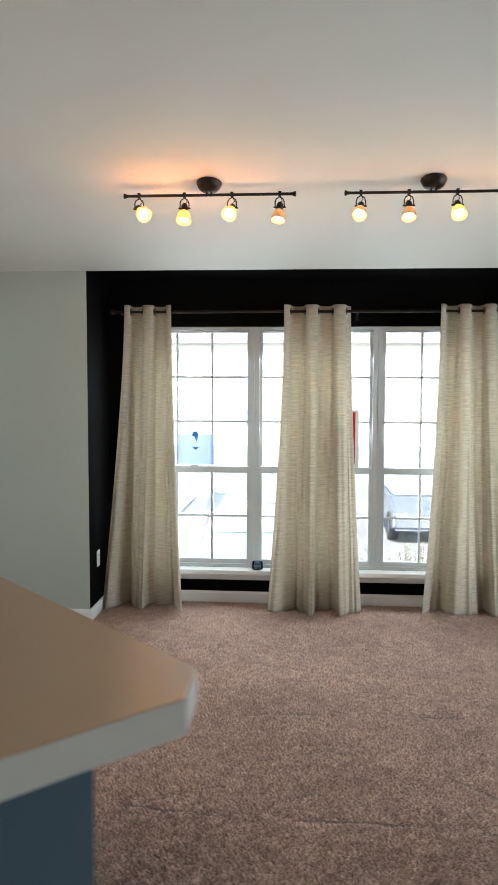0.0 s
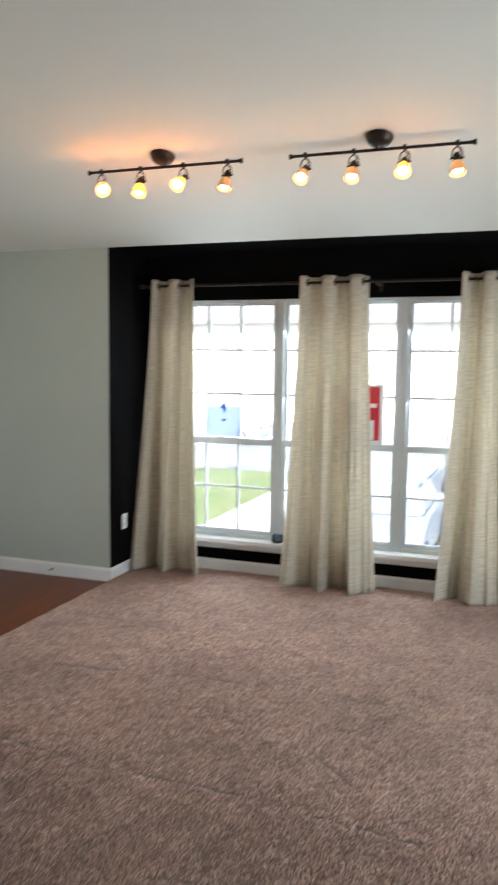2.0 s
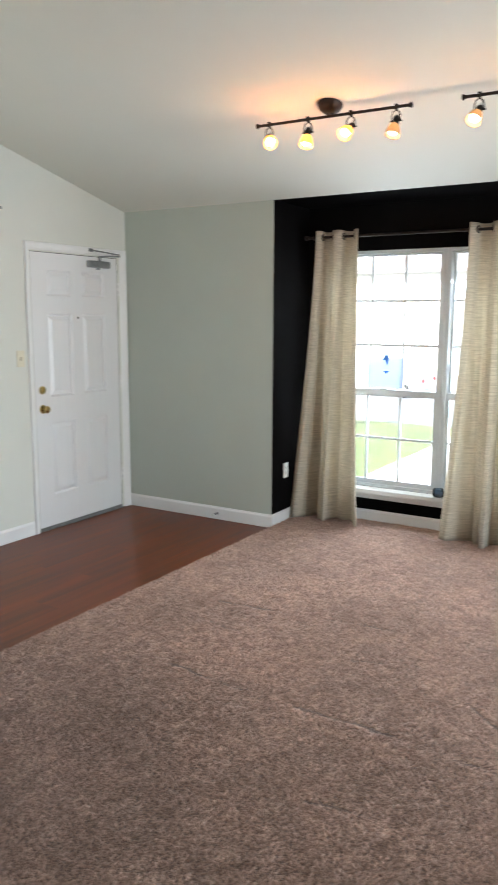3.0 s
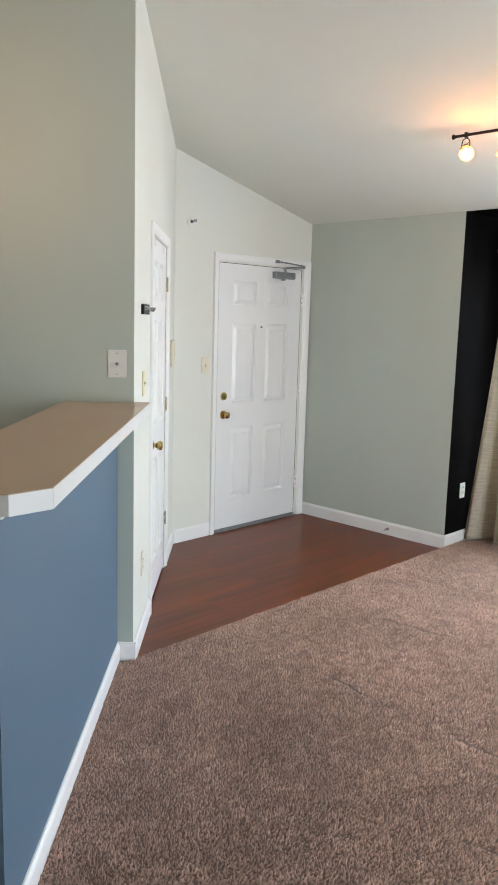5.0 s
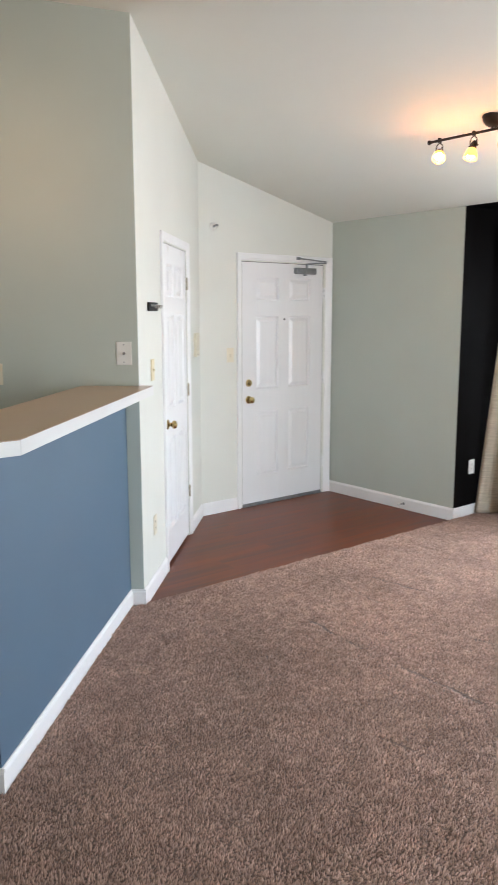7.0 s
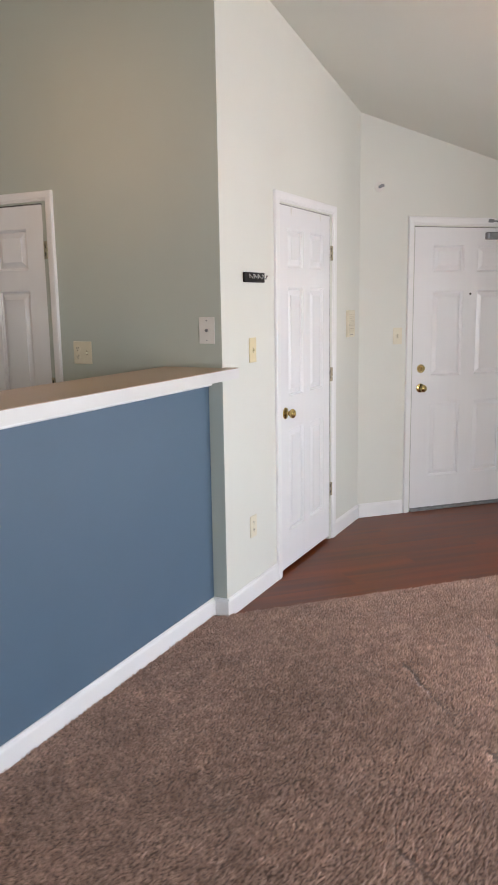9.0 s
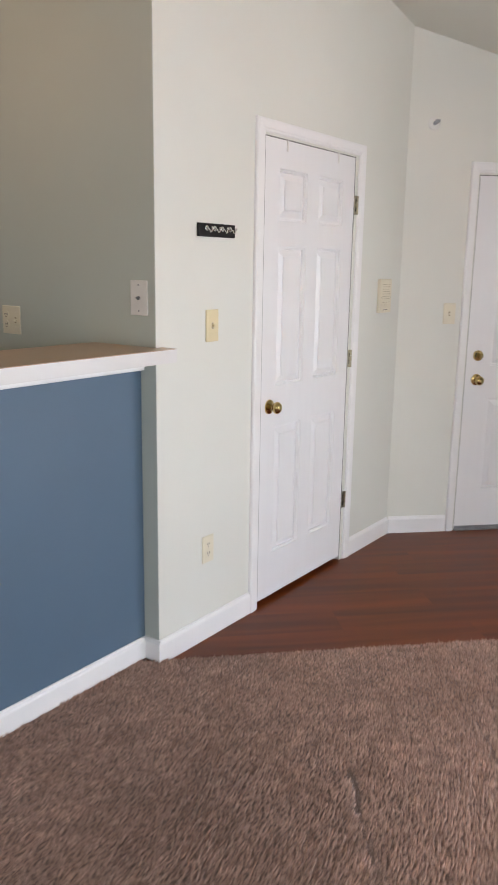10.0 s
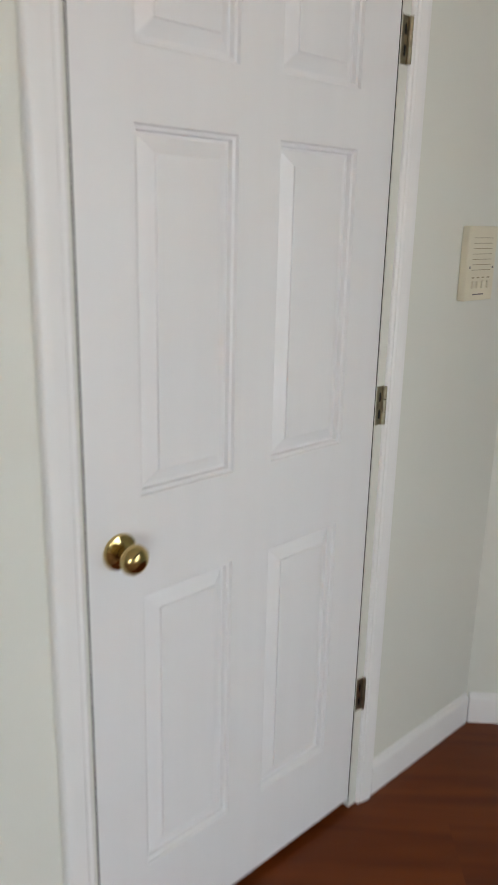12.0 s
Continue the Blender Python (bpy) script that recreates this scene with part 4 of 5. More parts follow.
_spots += track_light(0.689, [(-0.362, (-0.15, -0.65, -0.74), DIM_GLASS), (-0.122, (-0.03, -0.45, -0.88), DIM_GLASS), (0.120, (0.02, -0.62, -0.78), AMBER), (0.360, (0.12, -0.30, -0.95), DIM_GLASS)], "dark bronze track light with four lit frosted glass heads")
LAMP_W = [1.9, 1.2, 1.6, 0.65, 0.5, 0.4, 0.8, 0.4]
for _p, _w in zip(_spots, LAMP_W):
    _l = bpy.data.lights.new("bulb_light", "POINT")
    _l.energy, _l.color, _l.shadow_soft_size = _w, (1.0, 0.38, 0.11), 0.024
    new("bulb_light", _l).matrix_world = Matrix.Translation(_p)

# ---------------------------------------------------------------- switches, outlets and other fixtures


def plate(name, m, w, h, material, label, category, kind_of):
    t = thing(name, m, label, category)
    part("cover", box(bmesh.new(), -w / 2, w / 2, -0.006, -0.0005, -h / 2, h / 2, bevel=0.003), material, t)
    def screw(x, z):
        part("screw", lathe(bmesh.new(), [(0.0035, 0), (0.0033, 0.0012), (0, 0.0015)], Matrix.Translation((x, -0.0058, z)) @ pose(0, 0, 0, 90, 0, 0), 10), material if kind_of != "cable" else STEEL, t, smooth=True)
    def outlet(x):
        for z in (0.020, -0.020):
            part("socket", lathe(bmesh.new(), [(0.0165, 0), (0.0165, 0.0018), (0, 0.0018)], Matrix.Translation((x, -0.0058, z)) @ pose(0, 0, 0, 90, 0, 0), 20), material, t)
            for dx in (-0.006, 0.006):
                part("slot", one_box(x + dx - 0.0012, x + dx + 0.0012, -0.0082, -0.0074, z - 0.001, z + 0.008), DARK, t)
            part("ground_hole", lathe(bmesh.new(), [(0.0025, 0), (0.0025, 0.0005), (0, 0.0005)], Matrix.Translation((x, -0.0076, z - 0.008)) @ pose(0, 0, 0, 90, 0, 0), 10), DARK, t)
        screw(x, 0)
    def toggle(x):
        part("toggle_slot", one_box(x - 0.005, x + 0.005, -0.0066, -0.0058, -0.012, 0.012), SLOT, t)
        part("toggle", box(bmesh.new(), x - 0.0042, x + 0.0042, -0.016, -0.006, -0.006, 0.006, bevel=0.0015), material, t)
        for z in (0.030, -0.030):
            screw(x, z)
    if kind_of == "outlet":
        outlet(0)
    elif kind_of == "switch":
        toggle(0)
    elif kind_of == "double":
        outlet(-w / 4)
        toggle(w / 4)
    elif kind_of == "cable":
        part("cable_jack", lathe(bmesh.new(), [(0.0075, 0), (0.0075, 0.003), (0.0048, 0.0035), (0.0048, 0.011), (0, 0.011)], Matrix.Translation((0, -0.0058, 0)) @ pose(0, 0, 0, 90, 0, 0), 12), STEEL, t)
        for z in (0.046, -0.046):
            screw(0, z)
    return t


plate("light_switch", pose(X_CLOSET, 3.016, 1.295, 0, 0, 90), 0.076, 0.124, IVORY, "ivory plastic toggle switch on the cream wall", "switch", "switch")
plate("outlet", pose(X_CLOSET, 2.995, 0.382, 0, 0, 90), 0.072, 0.116, IVORY_PALE, "ivory duplex outlet low on the cream wall", "outlet", "outlet")
plate("light_switch", Matrix.Translation(uv(U_ENTRY, 4.108, 1.281)) @ pose(0, 0, 0, 0, 0, 45), 0.072, 0.116, IVORY_PALE, "pale ivory toggle switch beside the entry door", "switch", "switch")
plate("outlet", Matrix.Translation(uv(U_RETURN, 5.474, 0.400)) @ pose(0, 0, 0, 0, 0, 45), 0.072, 0.116, PLATEW, "white duplex outlet on the black return wall", "outlet", "outlet")
plate("cable_plate", pose(0.634, Y_KITCHEN, 1.405), 0.084, 0.124, PLATEW, "white cable jack plate on the sage wall", "cable plate", "cable")
plate("outlet", pose(-0.103, Y_KITCHEN, 1.290), 0.116, 0.116, IVORY_PALE, "ivory double-gang outlet and switch on the kitchen wall", "outlet", "double")


def alarm_pad(m):
    """An intercom panel with a slotted speaker above printed buttons."""
    t = thing("intercom_panel", m, "ivory plastic intercom panel with speaker slots", "intercom")
    part("case", box(bmesh.new(), -0.064, 0.064, -0.022, -0.0005, -0.088, 0.088, bevel=0.004), IVORY_PALE, t)
    for k in range(7):
        part("speaker_slot", one_box(-0.042, 0.042, -0.0228, -0.0215, 0.060 - k * 0.0125, 0.0615 - k * 0.0125), SLOT, t)
    for x in (-0.052, 0.052):
        part("screw", lathe(bmesh.new(), [(0.003, 0), (0.003, 0.001), (0, 0.001)], Matrix.Translation((x, -0.0218, -0.008)) @ pose(0, 0, 0, 90, 0, 0), 10), INK, t)
    for k, x in enumerate((-0.032, -0.010, 0.012, 0.036)):
        part("button", box(bmesh.new(), x - 0.007, x + 0.007, -0.026, -0.0215, -0.058, -0.040, bevel=0.0012), IVORY_PALE, t)
        part("printed_mark", one_box(x - 0.006, x + 0.005, -0.0226, -0.0218, -0.034, -0.031), SLOT, t)
    part("printed_mark", one_box(-0.03, 0.02, -0.0226, -0.0218, -0.074, -0.071), INK, t)
    return t


alarm_pad(pose(X_CLOSET, 4.469, 1.381, 0, 0, 90))


def hook_rack(m):
    t = thing("hook_rack", m, "black wooden key rack with four chrome hooks", "hook rack")
    part("board", box(bmesh.new(), -0.109, 0.109, -0.014, -0.0005, -0.0245, 0.0245, bevel=0.002), ESPRESSO, t)
    for x in (-0.070, -0.023, 0.024, 0.072):
        hk = part("hook", lathe(bmesh.new(), [(0.010, 0), (0.010, 0.003), (0.0055, 0.005), (0, 0.005)], Matrix.Translation((x, -0.0158, 0.006)) @ pose(0, 0, 0, 90, 0, 0), 16), CHROME, t, "small chrome hook", smooth=True)
        part("prong", tube(bmesh.new(), [(x, -0.018, 0.006), (x, -0.030, 0.002), (x, -0.037, -0.008), (x, -0.042, -0.006), (x, -0.045, 0.004)], 0.003, 8), CHROME, hk, smooth=True)
        part("ball_tip", lathe(bmesh.new(), [(0, -0.005), (0.0045, -0.003), (0.0055, 0), (0.0045, 0.003), (0, 0.005)], Matrix.Translation((x, -0.045, 0.007)), 12), CHROME, hk, smooth=True)
    return t


hook_rack(pose(X_CLOSET, 3.035, 1.653, 0, 0, 90))


def sprinkler(m):
    t = thing("sidewall_sprinkler", m, "small white and chrome sidewall sprinkler head", "sprinkler")
    rot = pose(0, 0, 0, 90, 0, 0)
    part("escutcheon", lathe(bmesh.new(), [(0.034, 0), (0.034, 0.003), (0.026, 0.008), (0.014, 0.010), (0, 0.010)], rot, 28), PLATEW, t, smooth=True)
    part("body", lathe(bmesh.new(), [(0.010, 0.008), (0.010, 0.022), (0.006, 0.024), (0, 0.024)], rot, 14), STEEL, t, smooth=True)
    for s in (-1, 1):
        part("frame_arm", tube(bmesh.new(), [(s * 0.009, -0.020, 0), (s * 0.013, -0.034, 0), (s * 0.003, -0.048, 0)], 0.0022, 8), STEEL, t, smooth=True)
    part("deflector", box(bmesh.new(), -0.014, 0.014, -0.051, -0.048, -0.004, 0.013, bevel=0.001), STEEL, t)
    return t


sprinkler(Matrix.Translation(uv(U_ENTRY, 3.949, 2.283)) @ pose(0, 0, 0, 0, 0, 45))


def door_stop(m):
    t = thing("door_stop", m, "small spring door stop on the baseboard", "door stop")
    pts = [(0.006 * math.cos(k * 0.9), -0.008 - 0.0011 * k, 0.006 * math.sin(k * 0.9)) for k in range(46)]
    part("base", lathe(bmesh.new(), [(0.011, 0), (0.011, 0.004), (0.007, 0.008), (0, 0.008)], pose(0, 0, 0, 90, 0, 0), 16), STEEL, t, smooth=True)
    part("spring", tube(bmesh.new(), pts, 0.0014, 6), STEEL, t, smooth=True)
    part("tip", lathe(bmesh.new(), [(0.007, 0.056), (0.009, 0.058), (0.009, 0.070), (0.006, 0.074), (0, 0.074)], pose(0, 0, 0, 90, 0, 0), 14), RUBBER, t, smooth=True)
    return t


door_stop(Matrix.Translation(uv(-1.905, V_EAVE - 0.013, 0.038)) @ pose(0, 0, 0, 0, 0, -45))


def sill_jar(m):
    t = thing("glass_jar", m, "small clear glass jar on the window sill", "jar")
    g = part("jar_body", lathe(bmesh.new(), [(0.0, 0.001), (0.034, 0.001), (0.040, 0.006), (0.042, 0.03), (0.040, 0.052), (0.036, 0.060), (0.033, 0.060), (0.037, 0.050), (0.039, 0.03), (0.036, 0.008), (0.0, 0.006)], None, 28, cap=False), JARGLASS, t, smooth=True)
    part("contents", lathe(bmesh.new(), [(0, 0.0065), (0.034, 0.008), (0.036, 0.026), (0.02, 0.030), (0, 0.028)], None, 20), STEEL, t, "grey contents", smooth=True)
    return t


sill_jar(WM @ Matrix.Translation((-0.292, -0.060, 0.272)))


def pendant(p):
    t = thing("pendant_lamp", Matrix.Translation(p), "clear glass teardrop pendant lamp over the kitchen bar", "pendant lamp")
    top = ceil_z(vof(p[0], p[1])) - p[2]
    part("cable", tube(bmesh.new(), [(0, 0, 0.17), (0, 0, top / 2), (0, 0, top)], 0.003, 8), BRONZE, t)
    part("ceiling_rose", lathe(bmesh.new(), [(0, -0.03), (0.03, -0.028), (0.055, -0.008), (0.06, 0.02), (0, 0.02)], Matrix.Translation((0, 0, top)), 24), BRONZE, t, smooth=True)
    part("cap", lathe(bmesh.new(), [(0, 0.175), (0.012, 0.172), (0.022, 0.15), (0.024, 0.12), (0, 0.118)], None, 20), BRONZE, t, smooth=True)
    g = part("glass_shade", lathe(bmesh.new(), [(0.026, 0.13), (0.055, 0.10), (0.085, 0.055), (0.103, 0.0), (0.105, -0.035), (0.096, -0.075), (0.076, -0.100), (0.074, -0.098), (0.094, -0.074), (0.1025, -0.034), (0.1005, 0), (0.083, 0.054), (0.053, 0.098), (0.026, 0.127)], None, 36, cap=False), OPAL, t, "clear glass shade", smooth=True)
    g.visible_shadow = False
    part("bulb", lathe(bmesh.new(), [(0, 0.118), (0.013, 0.116), (0.014, 0.09), (0.028, 0.055), (0.030, 0.035), (0.020, 0.015), (0, 0.008)], None, 20), BULB, t, "lit warm bulb", smooth=True)
    l = bpy.data.lights.new("pendant_light", "POINT")
    l.energy, l.color, l.shadow_soft_size = 0.6, (1.0, 0.50, 0.22), 0.03
    new("pendant_light", l).matrix_world = Matrix.Translation(Vector(p) + Vector((0, 0, -0.02)))
    return t


pendant((0.055, 1.90, 2.36))


def taped_sheet(m):
    t = thing("paper_notice", m, "pale paper sheet taped to the window with blue tape", "paper")
    part("sheet", one_box(-0.150, 0.135, -0.0016, -0.0008, -0.160, 0.068), PAPER, t)
    for pts in ([(-0.022, 0.086), (0.012, 0.090), (0.016, 0.055), (0.004, 0.008), (-0.014, 0.052), (-0.034, 0.050)], [(-0.030, -0.032), (0.022, -0.030), (-0.002, -0.054)]):
        bm = bmesh.new()
        lo = [bm.verts.new((x, -0.0032, z)) for x, z in pts]
        hi = [bm.verts.new((x, -0.0022, z)) for x, z in pts]
        bm.faces.new(lo)
        bm.faces.new(list(reversed(hi)))
        for k in range(len(pts)):
            bm.faces.new((lo[k], hi[k], hi[(k + 1) % len(pts)], lo[(k + 1) % len(pts)]))
        part("tape", bm, TAPE, t, "torn blue painter tape")
    return t


taped_sheet(WM @ Matrix.Translation((-0.765, 0.044, 1.205)))


def window_sign(m):
    """A red sign with white bars for its lettering, standing in the middle window."""
    t = thing("window_sign", m, "red sign with white lettering in the window", "sign")
    part("board", one_box(-0.30, 0.0, 0.0, 0.003, -0.43, 0.0), SIGNW, t)
    part("red_field", one_box(-0.292, -0.028, -0.0016, -0.0004, -0.40, -0.016), RED, t, "red printed field")
    for x0, x1, z0, z1 in ((-0.25, -0.05, -0.165, -0.135), (-0.292, -0.066, -0.395, -0.255)):
        part("white_bar", one_box(x0, x1, -0.0030, -0.0020, z0, z1), SIGNW, t)
    return t


window_sign(WM @ Matrix.Translation((0.452, 0.046, 1.458)))

# ---------------------------------------------------------------- outdoors
OUT = pose(0, 0, 0, 0, 0, -45)
Z_OUT = -1.95
CONCRETE = mat("pale concrete", (0.58, 0.57, 0.55), 0.85, var=0.08, scale=0.6, fine=0.08, fine_scale=40, bump=0.2, bump_scale=60)
ASPHALT = mat("pale worn asphalt", (0.26, 0.26, 0.265), 0.9, var=0.15, scale=0.35, fine=0.15, fine_scale=60, bump=0.3, bump_scale=80)
GRASS = mat("winter lawn", (0.10, 0.15, 0.045), 0.9, var=0.2, scale=1.2, fine=0.25, fine_scale=60, bump=0.6, bump_scale=50, color2=(0.16, 0.17, 0.07))
SIDING = mat("pale vinyl siding", (0.62, 0.61, 0.58), 0.6, var=0.05, scale=0.5)
SHINGLE = mat("grey shingle roof", (0.16, 0.15, 0.15), 0.9, var=0.15, scale=2)
DARKPANE = mat("dark window pane", (0.26, 0.29, 0.33), 0.15, var=0.1, scale=1)
CARBLUE = mat("blue-grey car paint", (0.36, 0.42, 0.50), 0.22, 0.3, var=0.05, scale=2)
CARDARK = mat("charcoal car paint", (0.20, 0.22, 0.26), 0.22, 0.3, var=0.05, scale=2)
TYRE = mat("black tyre rubber", (0.02, 0.02, 0.02), 0.8)
RIM = mat("alloy rim", (0.5, 0.5, 0.52), 0.3, 0.9)
BARK = mat("grey-brown bark", (0.14, 0.11, 0.09), 0.9, var=0.2, scale=9, bump=0.6, bump_scale=30)
LEAF = mat("dry shrub leaf", (0.16, 0.15, 0.075), 0.7, var=0.25, scale=3)
LAMPRED = mat("red tail lamp", (0.35, 0.01, 0.01), 0.2)


def slab_uv(name, pts, z0, z1, material, label, category):
    return tagged(obj(name, prism(bmesh.new(), pts, z0, z1), material, m=OUT), label, category, kind="structure")


slab_uv("ground", [(-400, -400), (400, -400), (400, 400), (-400, 400)], Z_OUT - 0.3, Z_OUT, ASPHALT, "pale worn asphalt car park", "ground")
slab_uv("pavement", [(-30, 9.0), (20, 9.0), (20, 11.0), (-30, 11.0)], Z_OUT + 0.002, Z_OUT + 0.10, CONCRETE, "pale concrete walk along the house", "pavement")
slab_uv("pavement_path", [(-5.0, 11.002), (-3.4, 11.002), (-3.4, 24), (-5.0, 24)], Z_OUT + 0.002, Z_OUT + 0.10, CONCRETE, "pale concrete path across the lawn", "pavement")
slab_uv("lawn", [(-30.0, 11.002), (-5.002, 11.002), (-5.002, 24), (-30.0, 24)], Z_OUT + 0.002, Z_OUT + 0.09, GRASS, "winter-worn green lawn", "lawn")
slab_uv("lawn_east", [(-3.398, 11.002), (20.0, 11.002), (20.0, 12.6), (-3.398, 12.6)], Z_OUT + 0.002, Z_OUT + 0.085, CONCRETE, "pale dry ground beside the walk", "ground")


# the storey below, on which the rooms stand
_bm = bmesh.new()
prism(_bm, [(p.x, p.y) for p in (uv(-3.0, 5.40), uv(-1.56, 5.40), uv(-1.56, 5.97), uv(2.09, 5.97), uv(2.09, 5.40), uv(4.04, 5.40), uv(4.04, -1.09), uv(-3.0, -1.09))], Z_OUT, -0.09)
tagged(obj("wall_storey_below", _bm, SIDING), "pale sided storey below the rooms", "wall", kind="structure")


def car(m, paint, label):
    """A saloon, nose along +y: shaped body, glass house, wheels with tyre and rim, lamps."""
    t = thing("car", m, label, "car", group="parked cars")
    prof = [(-2.2, 0.32), (-2.25, 0.62), (-2.18, 0.92), (-1.55, 0.98), (1.05, 0.98), (1.95, 0.84), (2.22, 0.66), (2.24, 0.36), (1.8, 0.24), (-1.8, 0.24)]
    bm = bmesh.new()
    a = [bm.verts.new((-0.88, y, z)) for y, z in prof]
    b = [bm.verts.new((0.88, y, z)) for y, z in prof]
    bm.faces.new(a)
    bm.faces.new(list(reversed(b)))
    for i in range(len(prof)):
        bm.faces.new((a[i], b[i], b[(i + 1) % len(prof)], a[(i + 1) % len(prof)]))
    bmesh.ops.bevel(bm, geom=list(bm.edges), offset=0.07, segments=3, affect="EDGES")
    part("body", bm, paint, t, smooth=True)
    bm = bmesh.new()
    lo = [(-0.80, -1.50, 0.96), (0.80, -1.50, 0.96), (0.80, 1.05, 0.96), (-0.80, 1.05, 0.96)]
    hi = [(-0.62, -1.00, 1.42), (0.62, -1.00, 1.42), (0.62, 0.35, 1.42), (-0.62, 0.35, 1.42)]
    vl, vh = [bm.verts.new(p) for p in lo], [bm.verts.new(p) for p in hi]
    bm.faces.new(vl)
    bm.faces.new(vh)
    for i in range(4):
        bm.faces.new((vl[i], vl[(i + 1) % 4], vh[(i + 1) % 4], vh[i]))
    bmesh.ops.bevel(bm, geom=list(bm.edges), offset=0.06, segments=3, affect="EDGES")
    part("glass_house", bm, DARKPANE, t, "dark tinted windows", smooth=True)
    part("roof", box(bmesh.new(), -0.60, 0.60, -0.98, 0.33, 1.40, 1.46, bevel=0.028), paint, t, smooth=True)
    for x in (-0.80, 0.80):
        for y in (-1.35, 1.40):
            w = part("wheel", lathe(bmesh.new(), [(0.19, -0.11), (0.31, -0.11), (0.33, -0.08), (0.33, 0.08), (0.31, 0.11), (0.19, 0.11)], Matrix.Translation((x, y, 0.33)) @ pose(0, 0, 0, 0, 90, 0), 24, cap=False), TYRE, t, smooth=True)
            part("rim", lathe(bmesh.new(), [(0.0, -0.09), (0.19, -0.10), (0.195, 0.10), (0.0, 0.09)], Matrix.Translation((x, y, 0.33)) @ pose(0, 0, 0, 0, 90, 0), 20), RIM, w, smooth=True)
        part("tail_lamp", box(bmesh.new(), x * 0.95 - 0.13, x * 0.95 + 0.10, -2.262, -2.20, 0.70, 0.86, bevel=0.02), LAMPRED, t)
        part("headlight", box(bmesh.new(), x * 0.9 - 0.15, x * 0.9 + 0.12, 2.12, 2.22, 0.62, 0.74, bevel=0.02), RIM, t)
    part("number_plate", one_box(-0.17, 0.17, -2.268, -2.255, 0.58, 0.70), SIGNW, t)
    return t


for _u, _v, _a, _p, _l in ((-1.35, 19.5, 180, CARDARK, "charcoal saloon parked nose-out in the car park"), (2.9, 19.6, 180, CARDARK, "charcoal saloon parked nose-out beside another car"), (-0.9, 14.6, 180, CARBLUE, "blue-grey saloon parked beside the walk"), (-11.6, 33.0, 90, CARBLUE, "blue-grey saloon parked by the far building")):
    car(OUT @ pose(_u, _v, Z_OUT, 0, 0, _a), _p, _l)


def house(m, w, d, h, cols, label):
    t = thing("apartment_building", m, label, "building")
    part("wall", one_box(0, w, 0, d, 0, h), SIDING, t, "pale horizontal siding")
    bm = bmesh.new()
    prism(bm, [(-0.5, -0.6), (w + 0.5, -0.6), (w + 0.5, d / 2), (-0.5, d / 2)], [h - 0.15, h - 0.15, h + d * 0.2, h + d * 0.2], [h + 0.05, h + 0.05, h + d * 0.2 + 0.2, h + d * 0.2 + 0.2])
    prism(bm, [(-0.5, d / 2), (w + 0.5, d / 2), (w + 0.5, d + 0.6), (-0.5, d + 0.6)], [h + d * 0.2, h + d * 0.2, h - 0.15, h - 0.15], [h + d * 0.2 + 0.2, h + d * 0.2 + 0.2, h + 0.05, h + 0.05])
    part("roof", bm, SHINGLE, t, "grey shingle roof")
    for k in range(int(h / 0.22)):
        part("siding_board", prism(bmesh.new(), [(0.01, -0.025), (w - 0.01, -0.025), (w - 0.01, -0.001), (0.01, -0.001)], k * 0.22, [k * 0.22 + 0.2] * 4), SIDING, t)
    for r in range(2):
        for c in range(cols):
            x, z = (c + 0.5) * w / cols, 1.0 + r * 2.8
            f = bmesh.new()
            box(f, x - 0.62, x + 0.62, -0.07, -0.026, z - 0.06, z + 1.46)
            wd = part("window", f, VINYL, t)
            for s in (0, 1):
                part("pane", one_box(x - 0.55, x + 0.55, -0.078, -0.0705, z + 0.02 + s * 0.71, z + 0.68 + s * 0.70), DARKPANE, wd)
    return t


house(OUT @ pose(-26, 46, Z_OUT), 48, 12, 6.2, 12, "pale sided two-storey apartment building with a shingle roof")


def bare_tree(m, seed, height, label):
    rnd = random.Random(seed)
    t = thing("tree", m, label, "tree")
    trunk, twigs = bmesh.new(), bmesh.new()

    def limb(bm, p, way, length, r, depth):
        pts, q, d = [p.copy()], p.copy(), way.normalized()
        for _ in range(4):
            d = (d + Vector((rnd.uniform(-0.25, 0.25), rnd.uniform(-0.25, 0.25), rnd.uniform(-0.05, 0.2)))).normalized()
            q = q + d * length / 4
            pts.append(q.copy())
        rings = []
        side = d.orthogonal().normalized()
        for i, s in enumerate(pts):
            rr = r * (1 - 0.14 * i)
            o = d.cross(side)
            rings.append([bm.verts.new(s + rr * (math.cos(k * 1.2566) * side + math.sin(k * 1.2566) * o)) for k in range(5)])
        for a, b in zip(rings, rings[1:]):
            for k in range(5):
                bm.faces.new((a[k], a[(k + 1) % 5], b[(k + 1) % 5], b[k]))
        if depth:
            for _ in range(4 if depth > 1 else 5):
                i = rnd.randint(1, 4)
                w = (d + Vector((rnd.uniform(-1, 1), rnd.uniform(-1, 1), rnd.uniform(-0.1, 0.8)))).normalized()
                limb(twigs, pts[i], w, length * rnd.uniform(0.45, 0.7), r * (1 - 0.14 * i) * 0.55, depth - 1)
    limb(trunk, Vector((0, 0, -0.05)), Vector((0, 0, 1)), height * 0.5, height * 0.022, 4)
    part("trunk", trunk, BARK, t, smooth=True)
    part("crown", twigs, BARK, t, "bare winter branches")
    return t


bare_tree(OUT @ pose(3.3, 13.4, Z_OUT), 5, 5.0, "bare winter tree beside the car park")
bare_tree(OUT @ pose(-9.5, 21.0, Z_OUT), 9, 8.0, "bare winter tree behind the parked cars")


